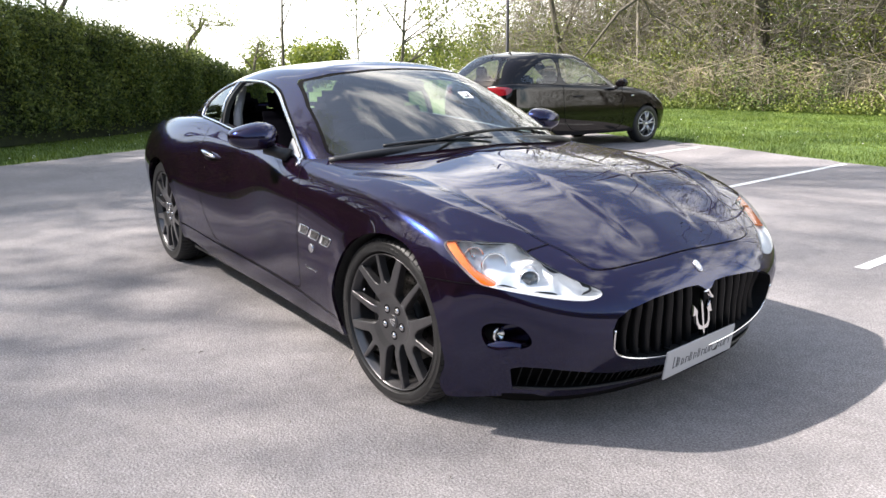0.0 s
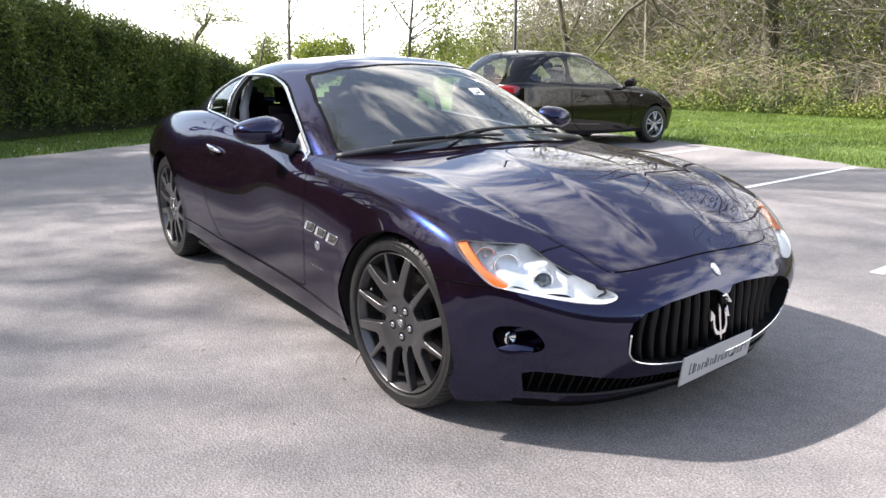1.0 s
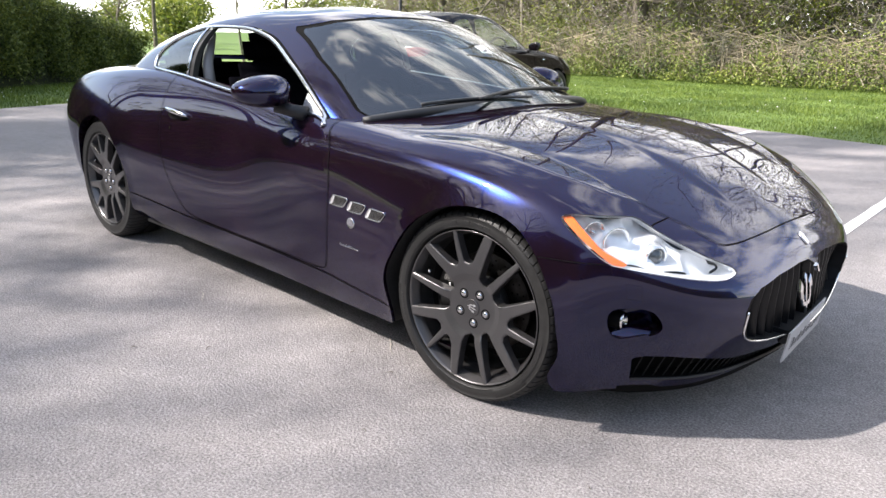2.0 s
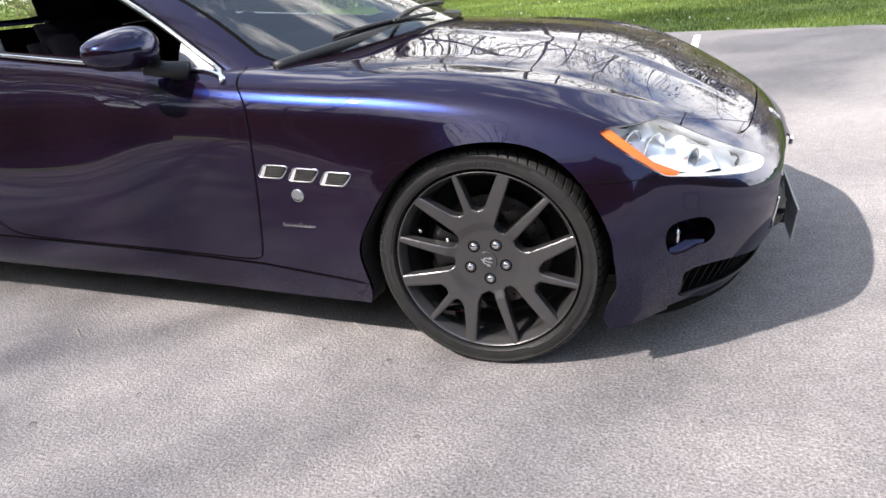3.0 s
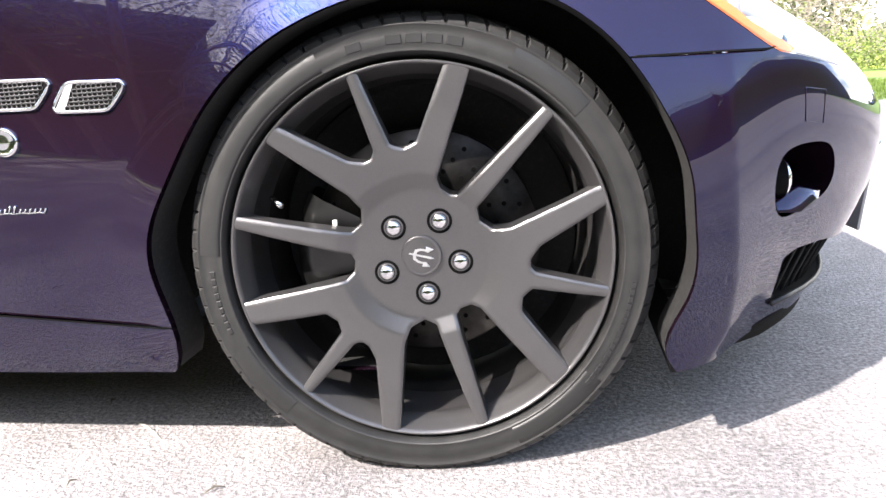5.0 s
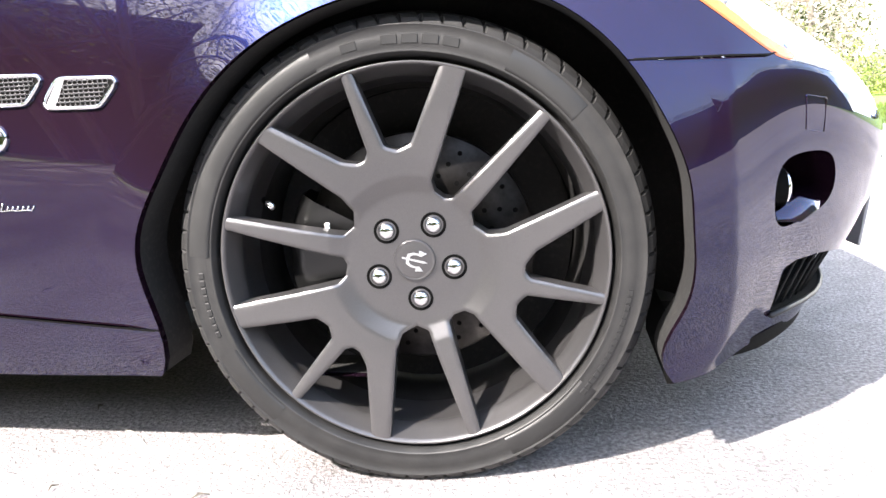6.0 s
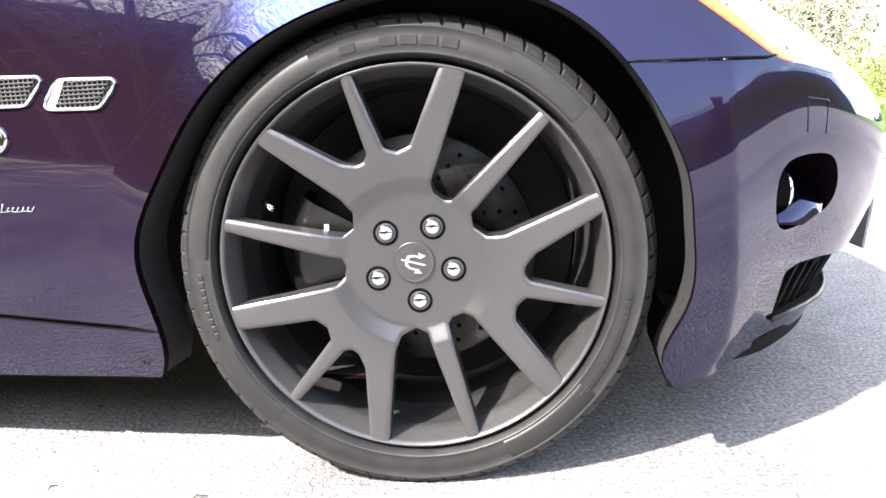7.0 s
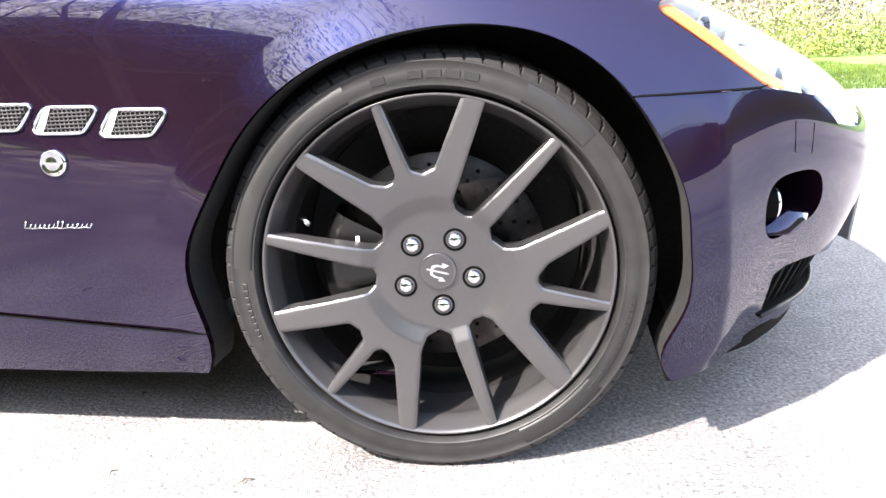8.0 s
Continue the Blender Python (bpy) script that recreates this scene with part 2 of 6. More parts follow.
def part(name, bm, material, parent=None, label="", smooth=False):
    me = bpy.data.meshes.new(name)
    bm.normal_update()
    bm.to_mesh(me)
    bm.free()
    me.materials.append(material)
    if smooth:
        me.polygons.foreach_set("use_smooth", [True] * len(me.polygons))
    ob = new(name, me)
    if parent:
        ob.parent = parent
    if label:
        ob["label"] = label
    return ob


def thing(name, label, category, at=(0, 0, 0), group="", kind=""):
    ob = new(name)
    ob.location = at
    return tagged(ob, label, category, group, kind)


def box(bm, x0, x1, y0, y1, z0, z1):
    vs = [bm.verts.new((x, y, z)) for x in (x0, x1) for y in (y0, y1) for z in (z0, z1)]
    for f in ((0, 1, 3, 2), (4, 6, 7, 5), (0, 4, 5, 1), (2, 3, 7, 6), (0, 2, 6, 4), (1, 5, 7, 3)):
        bm.faces.new([vs[i] for i in f])


def spline_matrix(n, before, after):
    """Interpolating C2 cubic: rows give the second derivatives of n points; the ends are natural."""
    a = np.zeros((n, n))
    b = np.zeros((n, n))
    for i in range(1, n - 1):
        a[i, i - 1], a[i, i], a[i, i + 1] = 1, 4, 1
        b[i, i - 1], b[i, i], b[i, i + 1] = 6, -12, 6
    a[0, 0] = a[-1, -1] = 1
    return np.linalg.solve(a, b)


def spline(points, us):
    """Evaluates the C2 cubic through points (n, ...) at the parameters us."""
    p = np.asarray(points, float)
    n = len(p)
    m = np.tensordot(spline_matrix(n, 0, 0), p, 1)
    us = np.asarray(us, float)
    i = np.clip(us.astype(int), 0, n - 2)
    t = (us - i).reshape(-1, *([1] * (p.ndim - 1)))
    s = 1 - t
    return s * p[i] + t * p[i + 1] + ((s ** 3 - s) * m[i] + (t ** 3 - t) * m[i + 1]) / 6


MIRROR = np.array([1.0, -1.0, 1.0])


def loft(rows, nu, nv, mirror_rows=True, mirror_first=False, mirror_last=True):
    """A smooth surface through design lines: rows (list of lines of (x, y, z)); nv steps along each span of a line, nu across."""
    net = np.array(rows, float)
    if mirror_last:
        net = np.concatenate([net, net[:, -2:-4:-1] * MIRROR], 1)
    if mirror_first:
        net = np.concatenate([net[:, 2:0:-1] * MIRROR, net], 1)
    if mirror_rows:
        net = np.concatenate([net, net[-2:-4:-1] * MIRROR], 0)
    lo = 2 if mirror_first else 0
    hi = net.shape[1] - 1 - (2 if mirror_last else 0)
    vs = np.linspace(lo, hi, (hi - lo) * nv + 1)
    top = net.shape[0] - 1 - (2 if mirror_rows else 0)
    us = np.linspace(0, top, top * nu + 1)
    along = spline(np.swapaxes(net, 0, 1), vs)
    grid = spline(np.swapaxes(along, 0, 1), us)
    a, b = grid.shape[:2]
    idx = np.arange(a * b).reshape(a, b)
    faces = np.stack([idx[:-1, :-1], idx[:-1, 1:], idx[1:, 1:], idx[1:, :-1]], -1).reshape(-1, 4)
    return grid.reshape(-1, 3), [tuple(f) for f in faces]


def clip(mesh, fn):
    """Splits a mesh (verts, faces) where fn(verts) changes sign: returns (the part with fn > 0, the rest)."""
    verts, faces = mesh
    if not len(faces):
        return mesh, mesh
    d = np.asarray(fn(verts), float)
    d = np.where(np.abs(d) < 1e-7, 1e-7, d)
    vs = [tuple(v) for v in verts]
    cut = {}
    pos, neg = [], []

    def cross(i, j):
        key = (i, j) if i < j else (j, i)
        if key not in cut:
            i, j = key
            t = d[i] / (d[i] - d[j])
            cut[key] = len(vs)
            vs.append(tuple(verts[i] + (verts[j] - verts[i]) * t))
        return cut[key]

    sign = d > 0
    for f in faces:
        k = sum(bool(sign[i]) for i in f)
        if k == len(f):
            pos.append(f)
        elif k == 0:
            neg.append(f)
        else:
            p, q = [], []
            for i, j in zip(f, f[1:] + f[:1]):
                (p if sign[i] else q).append(i)
                if sign[i] != sign[j]:
                    c = cross(i, j)
                    p.append(c)
                    q.append(c)
            if len(p) > 2:
                pos.append(tuple(p))
            if len(q) > 2:
                neg.append(tuple(q))
    return compact(vs, pos), compact(vs, neg)


def compact(vs, faces):
    used = sorted({i for f in faces for i in f})
    idx = {v: k for k, v in enumerate(used)}
    arr = np.array([vs[i] for i in used], float).reshape(-1, 3)
    return arr, [tuple(idx[i] for i in f) for f in faces]


def polygon_distance(points, ax, ay, rounding=0.0):
    """A function of verts: positive inside the polygon drawn in the axes ax, ay, with corners rounded."""
    pts = np.array(points, float)

    def fn(v):
        p = np.asarray(v)[:, (ax, ay)]
        dist = np.full(len(p), 1e9)
        inside = np.zeros(len(p), bool)
        for a, b in zip(pts, np.roll(pts, -1, 0)):
            e = b - a
            t = np.clip(((p - a) @ e) / (e @ e), 0, 1)
            dist = np.minimum(dist, np.linalg.norm(p - a - t[:, None] * e, axis=1))
            c = (a[1] <= p[:, 1]) != (b[1] <= p[:, 1])
            xx = a[0] + (p[:, 1] - a[1]) / (e[1] if abs(e[1]) > 1e-12 else 1e-12) * e[0]
            inside ^= c & (p[:, 0] < xx)
        return np.where(inside, dist, -dist) + rounding
    return fn


def mirrored(mesh):
    v, f = mesh
    return v * MIRROR, [tuple(reversed(q)) for q in f]


def joined(*meshes):
    vs, fs, n = [], [], 0
    for v, f in meshes:
        vs.append(np.asarray(v).reshape(-1, 3))
        fs += [tuple(i + n for i in q) for q in f]
        n += len(v)
    return np.concatenate(vs), fs


def both(mesh):
    return joined(mesh, mirrored(mesh))


def normals_of(mesh):
    v, f = mesh
    acc = np.zeros((len(v), 3))
    for q in f:
        p = v[list(q)]
        acc[list(q)] += np.cross(p[1] - p[0], p[2] - p[0]) + (np.cross(p[2] - p[0], p[3] - p[0]) if len(q) > 3 else 0)
    return acc / np.maximum(np.linalg.norm(acc, axis=1, keepdims=True), 1e-12)


def shifted(mesh, d):
    """The mesh moved along its own normals by d."""
    return mesh[0] + normals_of(mesh) * d, mesh[1]


def border(mesh):
    """The edges that only one face has, as index pairs in the face's order."""
    seen = set()
    for q in mesh[1]:
        for e in zip(q, q[1:] + q[:1]):
            seen.add(e)
    return [e for e in seen if (e[1], e[0]) not in seen]


def rim_wall(mesh, offset, keep=None):
    """A wall from the border of mesh to the border moved by offset (a vector or one for each vertex)."""
    off = np.broadcast_to(np.asarray(offset, float), mesh[0].shape)
    es = [e for e in border(mesh) if keep is None or (keep(mesh[0][e[0]]) and keep(mesh[0][e[1]]))]
    n = len(mesh[0])
    vs = np.concatenate([mesh[0], mesh[0] + off])
    return compact([tuple(v) for v in vs], [(b, a, a + n, b + n) for a, b in es])


def rounded(points, rounds=2):
    """Cuts the corners of a closed outline (2D or 3D) so that it runs round."""
    p = np.array([tuple(q) for q in points], float)
    for _ in range(rounds):
        q = np.roll(p, -1, 0)
        p = np.stack([.8 * p + .2 * q, .2 * p + .8 * q], 1).reshape(-1, p.shape[1])
    return p


def smooth_closed(points, per=6):
    """A closed smooth outline through 2D points."""
    p = np.array(points, float)
    n = len(p)
    out = spline(np.concatenate([p[-3:], p, p[:4]]), np.linspace(3, 3 + n, n * per, endpoint=False))
    return [tuple(q) for q in out]


def revolve(profile, n, axis_y=True, start=0.0, stop=2 * math.pi):
    """A surface of revolution about the y axis through profile points (radius, y)."""
    full = abs(stop - start) > 6.28
    cnt = n if full else n + 1
    vs, fs = [], []
    for i in range(cnt):
        a = start + (stop - start) * i / n
        vs += [(r * math.cos(a), y, r * math.sin(a)) for r, y in profile]
    m = len(profile)
    for i in range(n):
        j = (i + 1) % cnt
        for k in range(m - 1):
            fs.append((i * m + k, i * m + k + 1, j * m + k + 1, j * m + k))
    return np.array(vs), fs


def tube(points, radius, sides=8, closed=False):
    """A round tube along points."""
    p = [Vector(q) for q in points]
    n = len(p)
    vs, fs = [], []
    for i in range(n):
        a = p[(i - 1) % n] if closed or i else p[0]
        b = p[(i + 1) % n] if closed or i < n - 1 else p[-1]
        t = (b - a).normalized()
        side = t.cross(Vector((0, 0, 1)) if abs(t.z) < 0.9 else Vector((1, 0, 0))).normalized()
        up = side.cross(t)
        r = radius[i] if isinstance(radius, (list, tuple)) else radius
        for k in range(sides):
            w = 2 * math.pi * k / sides
            vs.append(p[i] + r * (math.cos(w) * side + math.sin(w) * up))
    for i in range(n if closed else n - 1):
        j = (i + 1) % n
        for k in range(sides):
            l = (k + 1) % sides
            fs.append((i * sides + k, i * sides + l, j * sides + l, j * sides + k))
    if not closed:
        fs.append(tuple(reversed(range(sides))))
        fs.append(tuple(range((n - 1) * sides, n * sides)))
    return np.array([tuple(v) for v in vs]), fs


# ---- the coupe: body design lines, from the tail round the flank to the nose ----
LINE_BOTTOM = [(-3.85, 0, .24), (-3.75, .55, .24), (-3.42, .80, .22), (-2.94, .85, .20), (-2.45, .86, .18), (-1.95, .86, .17), (-1.40, .86, .165), (-.95, .865, .16), (-.50, .87, .155), (-.05, .88, .16), (.315, .880, .148), (.470, .748, .154), (.610, .55, .150), (.69, .30, .155), (.72, 0, .16)]
LINE_SILL = [(-3.93, 0, .36), (-3.82, .58, .36), (-3.50, .84, .34), (-2.94, .92, .30), (-2.45, .905, .27), (-1.95, .895, .265), (-1.40, .89, .262), (-.95, .895, .258), (-.50, .908, .25), (-.05, .925, .25), (.335, .900, .26), (.522, .734, .262), (.678, .545, .272), (.762, .30, .268), (.794, 0, .262)]
LINE_MID = [(-4.0, 0, .56), (-3.88, .62, .56), (-3.52, .86, .53), (-2.94, .932, .48), (-2.45, .925, .46), (-1.95, .905, .45), (-1.40, .90, .45), (-.95, .915, .45), (-.50, .935, .45), (-.05, .952, .46), (.34, .92, .45), (.545, .770, .42), (.705, .578, .39), (.795, .31, .37), (.824, 0, .36)]
LINE_SHOULDER = [(-4.0, 0, .74), (-3.88, .62, .74), (-3.52, .86, .72), (-2.94, .935, .70), (-2.45, .92, .67), (-1.95, .888, .66), (-1.40, .885, .66), (-.95, .917, .680), (-.50, .918, .703), (-.05, .913, .712), (.32, .878, .668), (.55, .77, .57), (.71, .57, .50), (.79, .30, .47), (.81, 0, .46)]
LINE_CROWN = [(-3.95, 0, .88), (-3.82, .60, .88), (-3.45, .76, .92), (-2.94, .80, .955), (-2.45, .785, .975), (-1.95, .785, .955), (-1.40, .805, .915), (-.95, .838, .878), (-.50, .832, .853), (-.05, .808, .826), (.28, .765, .758), (.48, .67, .675), (.645, .49, .60), (.73, .27, .56), (.755, 0, .55)]
LINE_DECK = [(-3.80, 0, .95), (-3.70, .42, .95), (-3.35, .52, .99), (-2.94, .52, 1.0), (-2.45, .50, .99), (-1.95, .50, .97), (-1.40, .52, .945), (-.95, .53, .92), (-.50, .52, .895), (-.05, .49, .86), (.24, .45, .805), (.42, .38, .735), (.55, .29, .678), (.64, .16, .633), (.67, 0, .622)]
LINE_CENTRE = [(-3.60, 0, .99), (-3.52, 0, 1.0), (-3.3, 0, 1.01), (-2.94, 0, 1.02), (-2.45, 0, 1.01), (-1.95, 0, 1.0), (-1.40, 0, .98), (-.95, 0, .955), (-.50, 0, .925), (-.05, 0, .885), (.18, 0, .845), (.32, 0, .80), (.42, 0, .755), (.50, 0, .716), (.57, 0, .679)]
CABIN_BASE = [(-.45, 0, .93), (-.52, .42, .91), (-.66, .70, .88), (-.84, .815, .862), (-1.30, .81, .91), (-1.80, .785, .945), (-2.20, .755, .97), (-2.65, .72, .985), (-3.0, .62, 1.01), (-3.25, .35, 1.02), (-3.30, 0, 1.025)]
CABIN_MID = [(-.82, 0, 1.11), (-.88, .38, 1.095), (-1.0, .62, 1.075), (-1.13, .735, 1.05), (-1.45, .755, 1.08), (-1.85, .74, 1.10), (-2.20, .71, 1.11), (-2.55, .66, 1.11), (-2.85, .54, 1.13), (-3.02, .30, 1.14), (-3.05, 0, 1.145)]
CABIN_RAIL = [(-1.22, 0, 1.275), (-1.25, .33, 1.265), (-1.34, .50, 1.245), (-1.45, .60, 1.215), (-1.65, .635, 1.225), (-1.90, .635, 1.23), (-2.15, .615, 1.225), (-2.40, .57, 1.215), (-2.60, .45, 1.225), (-2.70, .25, 1.235), (-2.73, 0, 1.24)]
CABIN_ROOF = [(-1.48, 0, 1.335), (-1.50, .22, 1.33), (-1.56, .34, 1.32), (-1.64, .41, 1.31), (-1.76, .44, 1.31), (-1.90, .445, 1.312), (-2.05, .43, 1.31), (-2.20, .39, 1.305), (-2.30, .30, 1.31), (-2.36, .16, 1.315), (-2.38, 0, 1.317)]
CABIN_RIDGE = [(x, 0, 1.353) for x in (-1.70, -1.71, -1.74, -1.78, -1.84, -1.90, -1.96, -2.02, -2.06, -2.09, -2.10)]
FRONT_AXLE, REAR_AXLE = 0.0, -2.942
coupe = thing("sports_coupe", "dark purple-blue metallic coupe with gunmetal wheels, parked on asphalt", "car")
shell = loft([LINE_BOTTOM, LINE_SILL, LINE_MID, LINE_SHOULDER, LINE_CROWN, LINE_DECK, LINE_CENTRE], 24, 34, True, True, True)
# the raised middle of the bonnet
sx, sy, sz = shell[0][:, 0], np.abs(shell[0][:, 1]), shell[0][:, 2]
rise_y = np.interp(sx, [-.5, -.33, .02, .34, .59], [.15, .184, .214, .217, .194])
rise_f = np.clip((rise_y + .025 - sy) / .060, 0, 1)
rise_x = np.interp(sx, [-.52, -.30, .50, .64], [0, 1, 1, 0])
lift = .0042 * rise_x * rise_f * rise_f * (3 - 2 * rise_f)
# the ridge along each wing, with a valley on its inner side
ridge_y = np.interp(sx, [-.45, -.30, -.136, .10, .211, .344, .441], [.83, .80, .765, .745, .725, .650, .560])
valley_y = np.interp(sx, [-.45, -.30, -.186, .216, .344, .441], [.80, .70, .645, .600, .590, .545])
across = (sy - valley_y) / np.maximum(ridge_y - valley_y, .012)
ridge_h = np.interp(sx, [-.45, -.25, 0, .22, .36, .45], [0, .007, .010, .010, .005, 0])
outer = np.clip(1 - (sy - ridge_y) / .15, 0, 1) ** 2
inner = np.clip(1 - (valley_y - sy) / .12, 0, 1) ** 2
lift += ridge_h * np.where(across > 1, outer, np.where(across > 0, -.4 + 1.4 * across, -.4 * inner))
shell[0][:, 2] += np.where(sz > .5, lift, 0)
# the upright crease at each front corner
crease_x = np.interp(sz, [.15, .20, .28, .45, .55], [.395, .424, .430, .416, .412])
crease = np.clip(1 - np.abs(sx - crease_x) * 1.25 / .085, 0, 1) ** 2 * np.interp(sz, [.14, .18, .54, .61], [.3, 1, 1, 0]) * np.where(sy > .6, .0085, 0)
shell[0][:, 0] += crease * .5
shell[0][:, 1] += crease * .86 * np.sign(shell[0][:, 1])
shell_tree = BVHTree.FromPolygons([Vector(v) for v in shell[0]], shell[1])


def on_side(x, z, lift=0.0):
    """The point of the right flank at x, z, lifted off the paint, and the normal there."""
    p, n, _, _ = shell_tree.ray_cast(Vector((x, 2, z)), Vector((0, -1, 0)))
    n = n if n.y > 0 else -n
    p = p + n * lift
    return Vector((p.x, -p.y, p.z)), Vector((n.x, -n.y, n.z))


def on_front(y, z, lift=0.0):
    p, n, _, _ = shell_tree.ray_cast(Vector((2, abs(y), z)), Vector((-1, 0, 0)))
    n = n if n.x > 0 else -n
    p = p + n * lift
    return Vector((p.x, math.copysign(p.y, y), p.z)), Vector((n.x, math.copysign(n.y, y), n.z))


def only(fn, test):
    return lambda v: np.where(test(v), fn(v), -1.0)


FRONT_ARCH = smooth_closed([(-.405, .02), (-.400, .16), (-.384, .335), (-.336, .458), (-.272, .552), (-.187, .628), (-.075, .676), (.04, .692), (.13, .684), (.207, .655), (.282, .590), (.338, .500), (.364, .430), (.371, .36), (.364, .26), (.350, .15), (.335, .02)])
front_arch = polygon_distance(FRONT_ARCH, 0, 2)
rear_arch = lambda v: .378 - np.hypot(v[:, 0] - REAR_AXLE, v[:, 2] - .35)
arch_f, shell_cut = clip(shell, only(front_arch, lambda v: v[:, 1] > .5))
arch_r, shell_cut = clip(shell_cut, only(rear_arch, lambda v: v[:, 1] > .5))
# the cabin opening under the glass
_, shell_cut = clip(shell_cut, polygon_distance([(-3.2, -.3), (-3.2, .30), (-2.95, .56), (-2.6, .66), (-1.9, .735), (-.95, .775), (-.80, .74), (-.66, .60), (-.60, .42), (-.53, 0), (-.53, -.3)], 0, 1))

HEADLAMP = [tuple(p) for p in rounded([(.318, .702), (.349, .711), (.445, .695), (.473, .682), (.600, .612), (.700, .553), (.717, .534), (.708, .524), (.60, .556), (.52, .575), (.485, .581), (.405, .638)], 2)]
BONNET = [tuple(p) for p in rounded([(-.80, -.3), (-.80, .70), (-.66, .775), (-.54, .775), (-.289, .715), (.12, .650), (.237, .612), (.363, .590), (.486, .545), (.553, .498), (.605, .482), (.650, .452), (.670, .36), (.681, .16), (.685, -.3)], 3)]
DOOR = [tuple(p) for p in rounded([(-.815, 1.1), (-.80, .872), (-.732, .80), (-.720, .70), (-.722, .60), (-.732, .465), (-.755, .34), (-.775, .287), (-1.1, .293), (-1.5, .299), (-1.85, .307), (-1.96, .33), (-2.09, .45), (-2.18, .63), (-2.212, .83), (-2.20, 1.1)], 2)]
BUMPER = [(.20, .584), (.47, .582), (.53, .60), (.500, .672), (.53, .74), (1.2, .74), (1.2, -.1), (.20, -.1)]
FOG = smooth_closed([(.490, .410), (.495, .433), (.512, .448), (.546, .452), (.583, .445), (.601, .420), (.606, .389), (.590, .362), (.548, .348), (.514, .346), (.497, .361), (.491, .385)], 4)
INTAKE = [(.708, .196), (.728, .272), (.70, .280), (.64, .277), (.54, .262), (.42, .240), (.2, .230), (-.1, .228), (-.1, .184), (.3, .186), (.55, .189)]
GRILLE = [(0, .484), (.018, .488), (.05, .507), (.12, .509), (.28, .499), (.40, .480), (.452, .455), (.468, .42), (.455, .36), (.43, .322), (.37, .297), (.27, .28), (.15, .272), (0, .268), (-.1, .268), (-.1, .484)]
front_half = lambda v: v[:, 0] > .2
lamp_patch, shell_cut = clip(shell_cut, only(polygon_distance(HEADLAMP, 0, 2, .002), lambda v: (v[:, 0] > .28) & (v[:, 1] > .35)))
fog_patch, shell_cut = clip(shell_cut, only(polygon_distance(FOG, 0, 2), lambda v: (v[:, 0] > .4) & (v[:, 1] > .55)))
intake_patch, shell_cut = clip(shell_cut, only(polygon_distance(INTAKE, 1, 2), lambda v: v[:, 0] > .4))
grille_patch, shell_cut = clip(shell_cut, only(polygon_distance(GRILLE, 1, 2, .004), lambda v: v[:, 0] > .6))
GAPW = .0012


def islands(mesh):
    """The connected pieces of a mesh."""
    verts, faces = mesh
    root = list(range(len(verts)))

    def find(i):
        while root[i] != i:
            root[i] = root[root[i]]
            i = root[i]
        return i
    for f in faces:
        for i in f[1:]:
            root[find(i)] = find(f[0])
    sets = {}
    for f in faces:
        sets.setdefault(find(f[0]), []).append(f)
    return [compact([tuple(v) for v in verts], fs) for fs in sets.values() if len(fs) > 3]


def panel(mesh, fn, g=GAPW):
    """Cuts a panel out: (the panel, the rest, the groove between them, sunk)."""
    inside, rest = clip(mesh, lambda v: fn(v) - g)
    groove, rest = clip(rest, lambda v: fn(v) + g)
    return inside, rest, shifted(groove, -.004)


bonnet, shell_cut, groove_a = panel(shell_cut, only(polygon_distance(BONNET, 0, 1), lambda v: (v[:, 0] > -1.0) & (v[:, 2] > .52)), .0011)
door, shell_cut, groove_b = panel(shell_cut, only(polygon_distance(DOOR, 0, 2), lambda v: v[:, 1] > .6))
bumper, shell_cut, groove_c = panel(shell_cut, only(polygon_distance(BUMPER, 0, 2), front_half))
SILL = [(-.30, .237), (-.40, .243), (-.77, .276), (-1.2, .286), (-1.54, .292), (-2.0, .302), (-2.62, .335), (-2.62, -.1), (-.30, -.1)]
sill, shell_cut, groove_d = panel(shell_cut, only(polygon_distance(SILL, 0, 2), lambda v: v[:, 1] > .6), .0016)
def arch_gap(v):
    """Distance outside the nearer wheel arch."""
    return np.where(v[:, 1] > .5, np.minimum(-front_arch(v), -rear_arch(v)), 1.0)


def flare(mesh):
    """Cuts off the band round the arches and lets it stand out towards the edge."""
    band, rest = clip(mesh, lambda v: .060 - arch_gap(v))
    if len(band[0]):
        band = (band[0] + np.array([0, 1.0, 0]) * (.005 * np.clip(1 - arch_gap(band[0]) / .060, 0, 1) ** 1.5)[:, None], band[1])
    return band, rest


wing_band, shell_cut = flare(shell_cut)
bumper_band, bumper = flare(bumper)
sill_band, sill = flare(sill)
sgn = 1 if np.mean(normals_of(door)[:, 1]) > 0 else -1      # normals outward on the +y half

